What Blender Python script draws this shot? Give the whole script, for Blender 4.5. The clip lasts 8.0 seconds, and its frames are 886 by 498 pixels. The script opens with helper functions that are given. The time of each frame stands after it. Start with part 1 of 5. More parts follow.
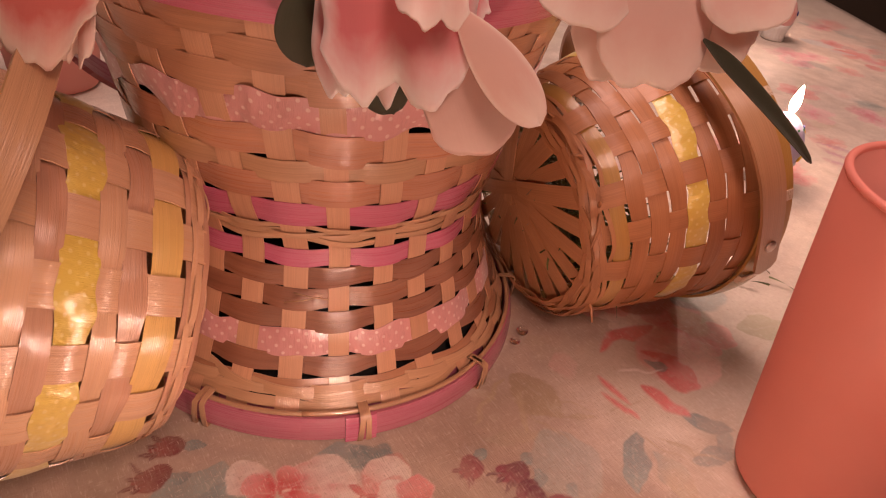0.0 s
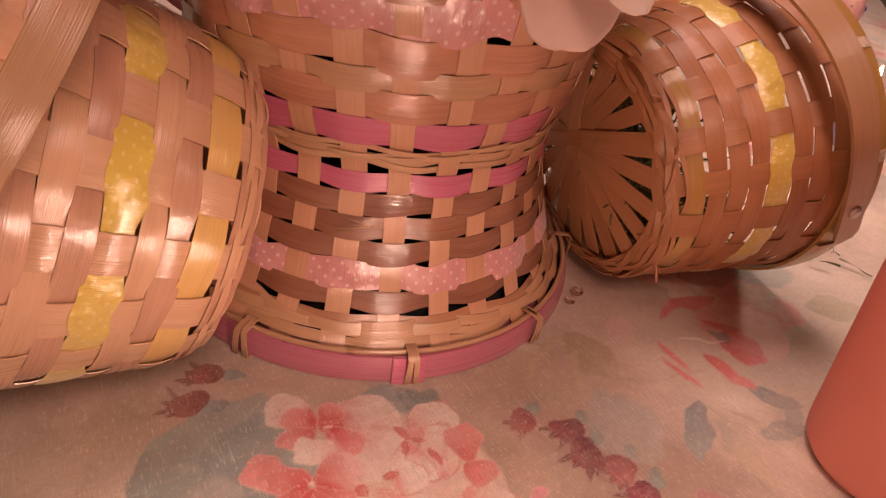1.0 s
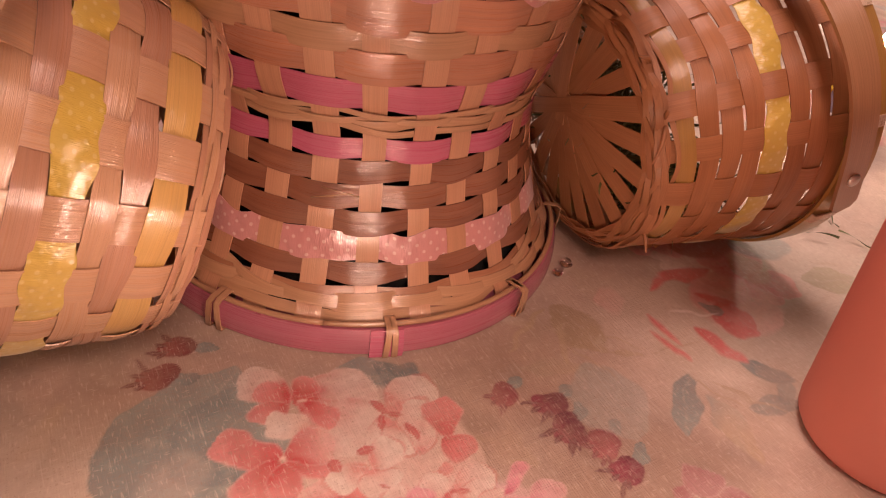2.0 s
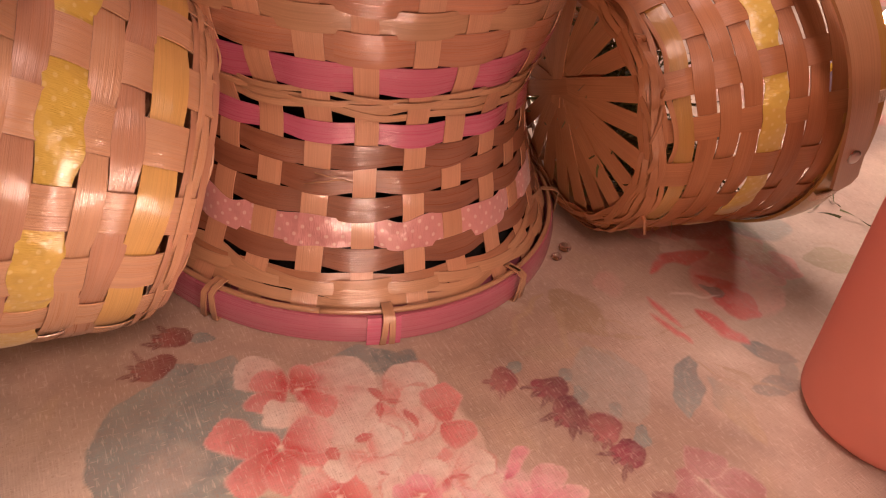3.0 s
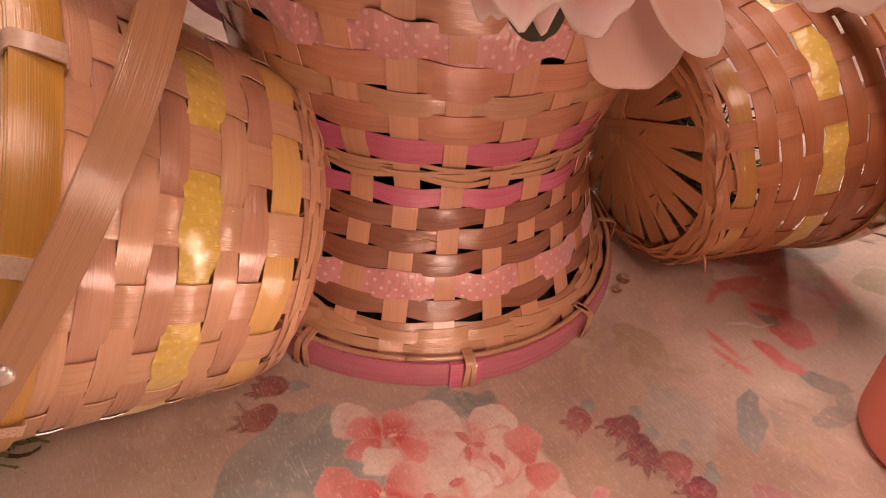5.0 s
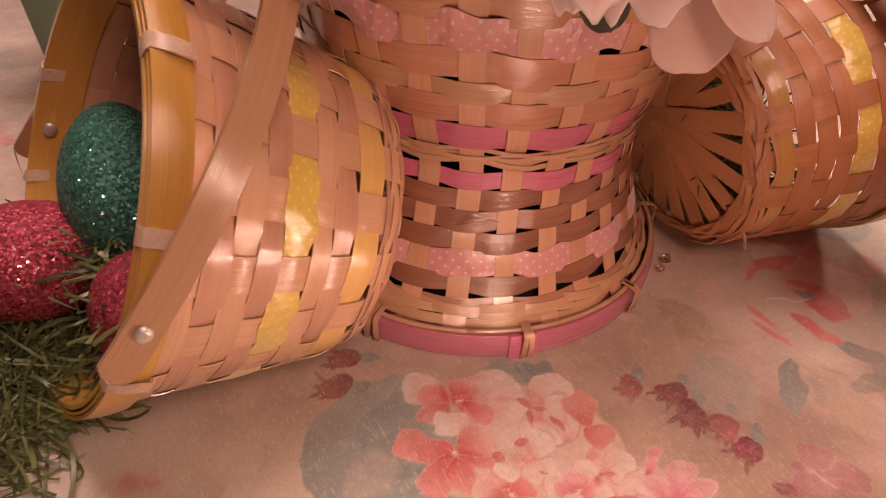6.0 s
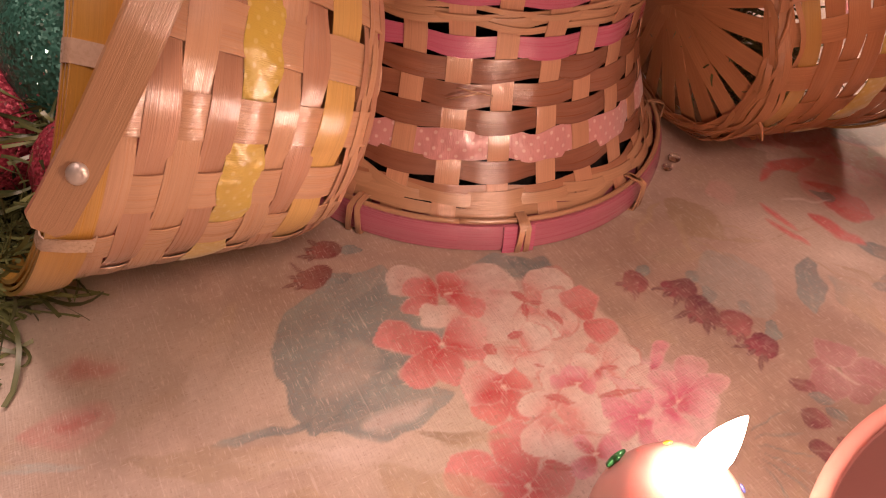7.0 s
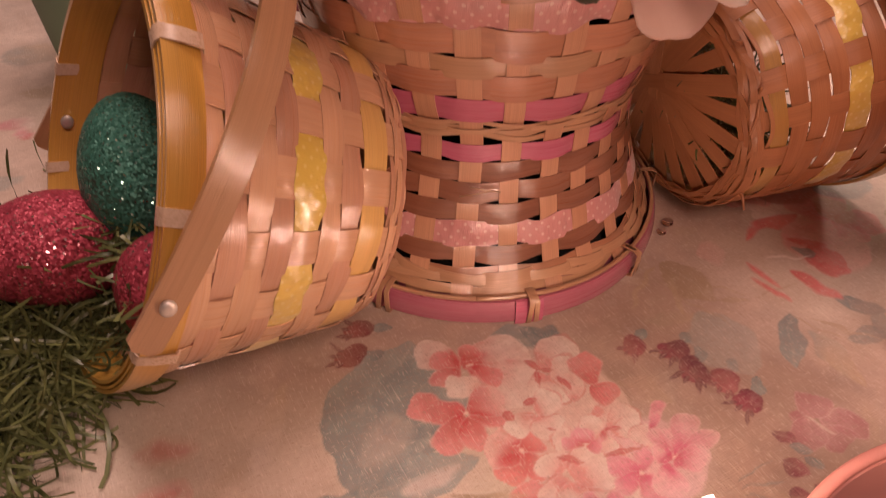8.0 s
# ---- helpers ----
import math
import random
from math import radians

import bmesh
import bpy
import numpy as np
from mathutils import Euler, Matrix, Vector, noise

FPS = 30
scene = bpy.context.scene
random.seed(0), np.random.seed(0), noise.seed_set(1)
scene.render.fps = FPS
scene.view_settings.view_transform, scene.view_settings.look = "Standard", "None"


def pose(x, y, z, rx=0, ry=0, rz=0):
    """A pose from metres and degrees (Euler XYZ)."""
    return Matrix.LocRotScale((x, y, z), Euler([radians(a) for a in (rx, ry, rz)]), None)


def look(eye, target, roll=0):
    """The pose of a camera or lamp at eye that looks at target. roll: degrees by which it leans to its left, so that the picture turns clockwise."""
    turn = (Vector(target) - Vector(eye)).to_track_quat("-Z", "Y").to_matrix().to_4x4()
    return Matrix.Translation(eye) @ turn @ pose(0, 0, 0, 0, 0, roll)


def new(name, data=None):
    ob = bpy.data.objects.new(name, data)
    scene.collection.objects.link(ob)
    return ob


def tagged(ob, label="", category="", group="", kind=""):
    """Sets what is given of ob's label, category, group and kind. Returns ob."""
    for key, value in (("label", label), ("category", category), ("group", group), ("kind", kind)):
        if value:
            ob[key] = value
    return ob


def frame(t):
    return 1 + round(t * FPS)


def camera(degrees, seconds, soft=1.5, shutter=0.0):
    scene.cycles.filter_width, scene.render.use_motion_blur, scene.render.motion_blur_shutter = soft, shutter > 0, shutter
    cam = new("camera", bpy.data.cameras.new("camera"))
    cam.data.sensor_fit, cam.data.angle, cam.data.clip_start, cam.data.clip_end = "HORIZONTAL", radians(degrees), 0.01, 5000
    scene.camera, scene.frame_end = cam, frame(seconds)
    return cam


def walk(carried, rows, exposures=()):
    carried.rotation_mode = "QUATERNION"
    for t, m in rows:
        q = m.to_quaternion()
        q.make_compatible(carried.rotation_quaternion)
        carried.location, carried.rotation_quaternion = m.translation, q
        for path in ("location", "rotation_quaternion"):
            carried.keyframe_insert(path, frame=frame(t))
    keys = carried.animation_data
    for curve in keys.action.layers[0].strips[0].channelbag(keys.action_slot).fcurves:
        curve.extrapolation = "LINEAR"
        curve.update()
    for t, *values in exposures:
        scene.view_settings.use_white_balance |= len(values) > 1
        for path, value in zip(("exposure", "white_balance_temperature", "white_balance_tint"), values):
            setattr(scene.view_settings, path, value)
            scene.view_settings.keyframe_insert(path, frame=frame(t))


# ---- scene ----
cam = camera(65.0, 8.0, soft=1.1, shutter=0.25)
PATH = [
    (0, 0.0202, -0.3263, 0.2594, 55.36, -7.03, -3.61),
    (0.5, 0.0270, -0.3267, 0.2482, 55.30, -7.85, -1.80),
    (1, 0.0103, -0.3269, 0.2234, 54.98, -8.68, 0.27),
    (1.5, 0.0063, -0.3183, 0.2167, 54.39, -7.92, 0.51),
    (2, 0.0225, -0.3204, 0.2159, 53.13, -8.35, 0.58),
    (3.5, 0.0258, -0.3182, 0.2111, 51.89, -6.87, 0.00),
    (4, -0.0017, -0.3114, 0.2211, 50.19, -6.79, 0.30),
    (4.5, -0.0055, -0.3086, 0.2366, 49.97, -6.48, 0.13),
    (6, -0.0268, -0.3362, 0.2543, 49.92, -4.23, 0.81),
    (6.5, -0.0427, -0.3503, 0.2420, 49.30, -3.68, 0.38),
    (7, -0.0187, -0.3378, 0.2093, 47.02, -4.49, 0.92),
    (7.5, -0.0184, -0.3485, 0.2318, 45.73, -3.38, 0.94),
    (8, -0.0232, -0.3480, 0.2601, 48.19, -1.73, 0.14),
]
walk(cam, [(t, pose(x, y, z, rx, ry, rz)) for t, x, y, z, rx, ry, rz in PATH], ((0, 0.07), (1, -0.01), (2, -0.04), (3.5, -0.02), (4.5, -0.06), (6.5, 0.0), (7.0, -0.06), (7.5, -0.20), (8, -0.18)))
# ---- end camera ----
# ---- light and air of the room ----
world = bpy.data.worlds.new("world")
scene.world = world
world.use_nodes = True
world.node_tree.nodes["Background"].inputs[0].default_value = (0.006, 0.0045, 0.0035, 1)
world.node_tree.nodes["Background"].inputs[1].default_value = 1.0

FLAME_POWER = 375.0
FRONT_FILL_POWER = 8.0
CEILING_FILL_POWER = 24.5


def lamp(name, m, watts, size, colour):
    data = bpy.data.lights.new(name, "AREA")
    data.shape, data.size, data.energy, data.color = "DISK", size, watts, colour
    ob = new(name, data)
    ob.matrix_world = m
    return ob


# front fill light added behind the viewpoint; no such lamp is in view
lamp("lamp_glow", look((0.34, -0.85, 1.12), (0.02, -0.10, 0.0)), FRONT_FILL_POWER, 0.46, (1.0, 0.63, 0.535))
# broad overhead fill added to brighten cloth and eggs; its source is never visible
lamp("ceiling_glow", look((-0.12, 0.34, 1.69), (0.0, 0.15, 0.0)), CEILING_FILL_POWER, 0.80, (1.0, 0.67, 0.60))


# ---- materials ----
def material(name):
    m = bpy.data.materials.new(name)
    m.use_nodes = True
    nt = m.node_tree
    return m, nt, nt.nodes["Principled BSDF"]


def node(nt, kind, **values):
    n = nt.nodes.new(kind)
    for key, value in values.items():
        if key in n.inputs:
            n.inputs[key].default_value = value
        else:
            setattr(n, key, value)
    return n


def maths(nt, op, a, b=None):
    n = nt.nodes.new("ShaderNodeMath")
    n.operation = op
    for i, v in enumerate((a, b)):
        if v is None:
            continue
        if isinstance(v, (int, float)):
            n.inputs[i].default_value = v
        else:
            nt.links.new(v, n.inputs[i])
    return n.outputs[0]


def mixed(nt, fac, a, b, blend="MIX"):
    n = nt.nodes.new("ShaderNodeMix")
    n.data_type, n.blend_type = "RGBA", blend
    for slot, v in ((0, fac), (6, a), (7, b)):
        if isinstance(v, (int, float)):
            n.inputs[slot].default_value = v
        elif isinstance(v, tuple):
            n.inputs[slot].default_value = (*v, 1)
        else:
            nt.links.new(v, n.inputs[slot])
    return n.outputs[2]


def noise_at(nt, vector, scale, detail=2.0, rough=0.5):
    n = node(nt, "ShaderNodeTexNoise", Scale=scale, Detail=detail, Roughness=rough)
    nt.links.new(vector, n.inputs["Vector"])
    return n.outputs["Fac"]


def scaled(nt, vector, sx, sy, sz=1.0):
    n = nt.nodes.new("ShaderNodeMapping")
    n.inputs["Scale"].default_value = (sx, sy, sz)
    nt.links.new(vector, n.inputs["Vector"])
    return n.outputs[0]


def remap(nt, v, a, b, c, d):
    n = node(nt, "ShaderNodeMapRange")
    nt.links.new(v, n.inputs[0])
    for i, x in enumerate((a, b, c, d)):
        n.inputs[i + 1].default_value = x
    return n.outputs[0]


def relief(nt, bsdf, height, strength, distance):
    n = node(nt, "ShaderNodeBump", Strength=strength, Distance=distance)
    nt.links.new(height, n.inputs["Height"])
    nt.links.new(n.outputs[0], bsdf.inputs["Normal"])


def chip_wood(name, light, dark, gloss=0.40, spread=1.0, coat=1.0):
    """Thin split-wood strip: streaks run along the strip."""
    m, nt, b = material(name)
    uv = node(nt, "ShaderNodeTexCoord").outputs["UV"]
    info = node(nt, "ShaderNodeObjectInfo").outputs["Random"]
    shift = nt.nodes.new("ShaderNodeVectorMath")
    shift.operation = "ADD"
    nt.links.new(uv, shift.inputs[0])
    comb = node(nt, "ShaderNodeCombineXYZ")
    nt.links.new(maths(nt, "MULTIPLY", info, 7.3), comb.inputs[0])
    nt.links.new(maths(nt, "MULTIPLY", info, 3.1), comb.inputs[1])
    nt.links.new(comb.outputs[0], shift.inputs[1])
    v = shift.outputs[0]
    fine = noise_at(nt, scaled(nt, v, 10, 1900), 1.0, 3, 0.7)
    broad = noise_at(nt, scaled(nt, v, 14, 420), 1.0, 2)
    blot = noise_at(nt, scaled(nt, v, 45, 90), 1.0, 3)
    slow = noise_at(nt, scaled(nt, v, 26, 60), 1.0, 2)
    tone = maths(nt, "ADD", maths(nt, "MULTIPLY", info, 0.42 * spread), maths(nt, "MULTIPLY", broad, 0.5))
    tone = maths(nt, "ADD", tone, maths(nt, "MULTIPLY", maths(nt, "SUBTRACT", slow, 0.42), 0.75 * spread))
    col = mixed(nt, remap(nt, tone, 0.22, 0.85, 0.0, 1.0), light, dark)
    col = mixed(nt, remap(nt, fine, 0.38, 0.74, 0.0, 0.36), col, tuple(c * 0.58 for c in dark), "MIX")
    col = mixed(nt, remap(nt, blot, 0.5, 0.8, 0.0, 0.35), col, tuple(c * 0.8 for c in light))
    nt.links.new(col, b.inputs["Base Color"])
    nt.links.new(remap(nt, fine, 0.3, 0.75, gloss - 0.14, gloss + 0.12), b.inputs["Roughness"])
    b.inputs["Specular IOR Level"].default_value = 0.6
    b.inputs["Coat Weight"].default_value, b.inputs["Coat Roughness"].default_value = coat, 0.17
    b.inputs["Coat IOR"].default_value = 1.68
    h = maths(nt, "ADD", fine, maths(nt, "MULTIPLY", broad, 0.8))
    relief(nt, b, h, 0.42, 0.00035)
    lacquer = node(nt, "ShaderNodeBump", Strength=0.55, Distance=0.00035)
    nt.links.new(maths(nt, "ADD", h, maths(nt, "MULTIPLY", slow, 1.2)), lacquer.inputs["Height"])
    nt.links.new(lacquer.outputs[0], b.inputs["Coat Normal"])
    return m


def satin_dots(name, colour, shade, dot, strength=0.66):
    """Satin ribbon with rows of small round dots."""
    m, nt, b = material(name)
    uv = node(nt, "ShaderNodeTexCoord").outputs["UV"]
    dist = []
    for off in (0.0, 0.5):
        mp = nt.nodes.new("ShaderNodeMapping")
        mp.inputs["Scale"].default_value = (1 / 0.0064, 1 / 0.0064, 1)
        mp.inputs["Location"].default_value = (off, off + 0.25, 0)
        nt.links.new(uv, mp.inputs[0])
        fr = nt.nodes.new("ShaderNodeVectorMath")
        fr.operation = "FRACTION"
        nt.links.new(mp.outputs[0], fr.inputs[0])
        sub = nt.nodes.new("ShaderNodeVectorMath")
        sub.operation = "DISTANCE"
        nt.links.new(fr.outputs[0], sub.inputs[0])
        sub.inputs[1].default_value = (0.5, 0.5, 0.0)
        dist.append(sub.outputs["Value"])
    d = maths(nt, "MINIMUM", dist[0], dist[1])
    mask = remap(nt, d, 0.09, 0.14, 1.0, 0.0)
    warp = noise_at(nt, scaled(nt, uv, 40, 60), 1.0, 2)
    col = mixed(nt, warp, colour, shade)
    col = mixed(nt, maths(nt, "MULTIPLY", mask, strength), col, dot)
    nt.links.new(col, b.inputs["Base Color"])
    b.inputs["Roughness"].default_value = 0.30
    b.inputs["Specular IOR Level"].default_value = 1.0
    b.inputs["Sheen Weight"].default_value = 0.4
    b.inputs["Coat Weight"].default_value, b.inputs["Coat Roughness"].default_value = 0.5, 0.22
    thread = noise_at(nt, scaled(nt, uv, 2600, 300), 1.0, 1)
    fold = noise_at(nt, scaled(nt, uv, 160, 110), 1.0, 2)
    wide = noise_at(nt, scaled(nt, uv, 62, 48), 1.0, 2)
    relief(nt, b, maths(nt, "ADD", maths(nt, "MULTIPLY", thread, 0.10), maths(nt, "ADD", maths(nt, "MULTIPLY", fold, 0.7), maths(nt, "MULTIPLY", wide, 1.8))), 0.8, 0.0020)
    return m


def glitter(name, colour, deep, flake):
    """Egg coated in glitter: flakes that face every way."""
    m, nt, b = material(name)
    obj = node(nt, "ShaderNodeTexCoord").outputs["Object"]
    vor = node(nt, "ShaderNodeTexVoronoi", Scale=1050.0)
    nt.links.new(obj, vor.inputs["Vector"])
    sep = node(nt, "ShaderNodeSeparateColor")
    nt.links.new(vor.outputs["Color"], sep.inputs[0])
    big = noise_at(nt, obj, 120.0, 3)
    col = mixed(nt, sep.outputs[0], colour, deep)
    col = mixed(nt, remap(nt, big, 0.35, 0.65, 0, 0.5), col, deep)
    spark = remap(nt, sep.outputs[1], 0.95, 0.965, 0.0, 1.0)
    col = mixed(nt, spark, col, flake)
    nt.links.new(col, b.inputs["Base Color"])
    nt.links.new(remap(nt, spark, 0, 1, 0.35, 0.9), b.inputs["Metallic"])
    nt.links.new(remap(nt, spark, 0, 1, 0.48, 0.22), b.inputs["Roughness"])
    geo = node(nt, "ShaderNodeNewGeometry")
    off = nt.nodes.new("ShaderNodeVectorMath")
    off.operation = "SUBTRACT"
    nt.links.new(vor.outputs["Color"], off.inputs[0])
    off.inputs[1].default_value = (0.5, 0.5, 0.5)
    mul = nt.nodes.new("ShaderNodeVectorMath")
    mul.operation = "SCALE"
    nt.links.new(off.outputs[0], mul.inputs[0])
    mul.inputs["Scale"].default_value = 1.15
    add = nt.nodes.new("ShaderNodeVectorMath")
    add.operation = "ADD"
    nt.links.new(geo.outputs["Normal"], add.inputs[0])
    nt.links.new(mul.outputs[0], add.inputs[1])
    nrm = nt.nodes.new("ShaderNodeVectorMath")
    nrm.operation = "NORMALIZE"
    nt.links.new(add.outputs[0], nrm.inputs[0])
    nt.links.new(nrm.outputs[0], b.inputs["Normal"])
    return m


def painted(name, colour, shade, rough=0.5, scale=60.0, bump=0.05, grain=900.0):
    m, nt, b = material(name)
    obj = node(nt, "ShaderNodeTexCoord").outputs["Object"]
    big = noise_at(nt, obj, scale, 3)
    fine = noise_at(nt, obj, grain, 2)
    nt.links.new(mixed(nt, remap(nt, big, 0.3, 0.7, 0, 1), colour, shade), b.inputs["Base Color"])
    nt.links.new(remap(nt, fine, 0.3, 0.7, rough - 0.06, rough + 0.08), b.inputs["Roughness"])
    relief(nt, b, fine, bump, 0.0004)
    return m


def petal_cloth(name, heart, edge, rough=0.75):
    """Silk petal: coloured at its heart, pale at its edge; v of the UV runs from base to tip."""
    m, nt, b = material(name)
    uv = node(nt, "ShaderNodeTexCoord").outputs["UV"]
    sep = node(nt, "ShaderNodeSeparateXYZ")
    nt.links.new(uv, sep.inputs[0])
    warp = noise_at(nt, scaled(nt, uv, 5, 5), 1.0, 3)
    side = maths(nt, "POWER", maths(nt, "ABSOLUTE", maths(nt, "SUBTRACT", maths(nt, "MULTIPLY", sep.outputs[0], 2.0), 1.0)), 1.6)
    rim = maths(nt, "MAXIMUM", sep.outputs[1], maths(nt, "MULTIPLY", side, 0.97))
    t = maths(nt, "ADD", rim, maths(nt, "MULTIPLY", maths(nt, "SUBTRACT", warp, 0.5), 0.30))
    col = mixed(nt, remap(nt, t, 0.64, 1.0, 0, 1), heart, edge)
    vein = noise_at(nt, scaled(nt, uv, 26, 2), 1.0, 2)
    col = mixed(nt, remap(nt, vein, 0.45, 0.8, 0, 0.10), col, heart)
    nt.links.new(col, b.inputs["Base Color"])
    b.inputs["Roughness"].default_value = rough
    b.inputs["Sheen Weight"].default_value = 0.25
    weave = noise_at(nt, scaled(nt, uv, 160, 160), 1.0, 1)
    relief(nt, b, maths(nt, "ADD", vein, maths(nt, "MULTIPLY", weave, 0.3)), 0.18, 0.0005)
    trans = node(nt, "ShaderNodeBsdfTranslucent")
    nt.links.new(col, trans.inputs[0])
    mx = node(nt, "ShaderNodeMixShader")
    mx.inputs[0].default_value = 0.38
    nt.links.new(b.outputs[0], mx.inputs[1])
    nt.links.new(trans.outputs[0], mx.inputs[2])
    nt.links.new(mx.outputs[0], nt.nodes["Material Output"].inputs[0])
    return m


def glow(name, colour, strength):
    m, nt, b = material(name)
    e = node(nt, "ShaderNodeEmission")
    e.inputs[0].default_value = (*colour, 1)
    e.inputs[1].default_value = strength
    nt.links.new(e.outputs[0], nt.nodes["Material Output"].inputs[0])
    return m


STAKE = chip_wood("pale_stake_wood", (0.67, 0.355, 0.208), (0.55, 0.270, 0.150), 0.42, 0.7)
BROWN = chip_wood("brown_weaver_wood", (0.42, 0.180, 0.102), (0.20, 0.070, 0.038), 0.36, 1.0)
TAN = chip_wood("tan_weaver_wood", (0.57, 0.280, 0.152), (0.37, 0.158, 0.080), 0.38, 0.9)
BLOND = chip_wood("blond_weaver_wood", (0.72, 0.425, 0.252), (0.56, 0.300, 0.168), 0.34, 0.8)
ROSY = chip_wood("rosy_weaver_wood", (0.63, 0.285, 0.162), (0.37, 0.142, 0.080), 0.34, 1.0)
REED = chip_wood("thin_reed", (0.62, 0.355, 0.20), (0.45, 0.235, 0.12), 0.45, 0.8)
PINK_DYED = chip_wood("pink_dyed_wood", (0.62, 0.155, 0.255), (0.52, 0.105, 0.185), 0.33, 0.5)
ROSE_RIM = chip_wood("rose_dyed_rim", (0.50, 0.150, 0.21), (0.42, 0.105, 0.155), 0.33, 0.4)
YELLOW_DYED = chip_wood("yellow_dyed_wood", (0.78, 0.485, 0.16), (0.66, 0.385, 0.105), 0.38, 0.5)
RIM_YELLOW = chip_wood("yellow_rim_wood", (0.68, 0.37, 0.07), (0.52, 0.26, 0.04), 0.38, 0.5)
PALE_ROSY = chip_wood("pale_rosy_weaver_wood", (0.65, 0.352, 0.222), (0.48, 0.238, 0.142), 0.34, 1.0)
HANDLE_WOOD = chip_wood("handle_wood", (0.50, 0.27, 0.135), (0.40, 0.20, 0.095), 0.48, 0.4)
DARK_BASE = chip_wood("base_spoke_wood", (0.50, 0.22, 0.092), (0.36, 0.140, 0.056), 0.46, 0.9, 0.10)
DARK_SIDE = chip_wood("red_brown_side_wood", (0.50, 0.215, 0.092), (0.34, 0.130, 0.052), 0.46, 1.0, 0.10)
SPOKE = chip_wood("base_spoke_splint", (0.64, 0.31, 0.145), (0.46, 0.20, 0.09), 0.42, 1.0, 0.3)
BROWN_YELLOW = chip_wood("brown_yellow_wood", (0.50, 0.27, 0.07), (0.38, 0.18, 0.04), 0.4, 0.5)
PINK_RIBBON = satin_dots("pink_dotted_satin", (0.66, 0.31, 0.29), (0.60, 0.25, 0.24), (0.86, 0.70, 0.64), 0.52)
YELLOW_RIBBON = satin_dots("yellow_dotted_satin", (0.72, 0.52, 0.095), (0.62, 0.41, 0.052), (0.84, 0.71, 0.36), 0.42)
TIE = painted("clear_pale_tie", (0.68, 0.50, 0.36), (0.60, 0.42, 0.29), 0.28, 300)
METAL, _nt, _b = material("rivet_metal")
_b.inputs["Base Color"].default_value = (0.75, 0.68, 0.62, 1)
_b.inputs["Metallic"].default_value, _b.inputs["Roughness"].default_value = 0.70, 0.46
relief(_nt, _b, noise_at(_nt, node(_nt, "ShaderNodeTexCoord").outputs["Object"], 900, 2), 0.3, 0.0003)
RED_GLITTER = glitter("red_glitter", (0.56, 0.088, 0.130), (0.33, 0.034, 0.060), (1.0, 0.55, 0.55))
GREEN_GLITTER = glitter("green_glitter", (0.085, 0.29, 0.215), (0.04, 0.155, 0.115), (0.55, 0.85, 0.72))
CORAL = painted("coral_matt_plastic", (0.90, 0.350, 0.275), (0.87, 0.330, 0.258), 0.50, 25, 0.12, 2500)
SALMON = painted("salmon_matt_plastic", (0.88, 0.43, 0.36), (0.85, 0.40, 0.335), 0.50, 25, 0.12, 2500)
MINT = painted("mint_matt_plastic", (0.36, 0.52, 0.36), (0.33, 0.48, 0.33), 0.5, 25, 0.12, 2500)
WAX_PINK = painted("pink_wax", (0.84, 0.50, 0.45), (0.80, 0.44, 0.40), 0.35, 90)
WAX_LILAC = painted("lilac_wax", (0.42, 0.38, 0.52), (0.36, 0.32, 0.46), 0.35, 90)
WAX_GREEN = painted("green_wax_paint", (0.05, 0.25, 0.08), (0.03, 0.18, 0.05), 0.3, 200)
WAX_BLUE = painted("blue_wax_paint", (0.07, 0.08, 0.30), (0.05, 0.06, 0.24), 0.3, 200)
WAX_YELLOW = painted("yellow_wax_paint", (0.80, 0.55, 0.06), (0.75, 0.46, 0.04), 0.3, 200)
WHITE_CUP = painted("white_ribbed_porcelain", (0.78, 0.74, 0.70), (0.72, 0.68, 0.63), 0.3, 80)
# almost black, so that the weave gaps read as deep shade
GAP_BLACK = painted("near_black_gap_liner", (0.004, 0.003, 0.0025), (0.006, 0.0045, 0.0035), 0.9, 80)
for _m in (WAX_PINK, WAX_LILAC):
    _b = _m.node_tree.nodes["Principled BSDF"]
    _b.inputs["Subsurface Weight"].default_value = 0.75
    _b.inputs["Subsurface Radius"].default_value = (1.0, 0.7, 0.6)
    _b.inputs["Subsurface Scale"].default_value = 0.018
WICK = painted("burnt_wick", (0.03, 0.025, 0.02), (0.015, 0.012, 0.01), 0.9, 300)
FLAME = glow("flame_glow", (1.0, 0.645, 0.485), FLAME_POWER)
PINK_PETAL = petal_cloth("pink_silk_petal", (0.80, 0.25, 0.26), (0.95, 0.88, 0.82))
WHITE_PETAL = petal_cloth("cream_silk_petal", (0.85, 0.59, 0.50), (0.93, 0.80, 0.70))
PEACH_PETAL = petal_cloth("peach_silk_petal", (0.74, 0.20, 0.16), (0.90, 0.74, 0.60))
# cream petal again with shade mixed into its colour, for the drooping part
SHADED_PETAL = petal_cloth("shaded_cream_silk_petal", (0.70, 0.47, 0.40), (0.78, 0.58, 0.50))
LEAF = petal_cloth("dark_green_silk_leaf", (0.075, 0.075, 0.04), (0.09, 0.085, 0.05), 0.7)
CLEAR, _nt, _b = material("clear_glass")
_b.inputs["Base Color"].default_value = (1.0, 0.97, 0.95, 1)
_b.inputs["Roughness"].default_value = 0.03
_b.inputs["Transmission Weight"].default_value = 1.0
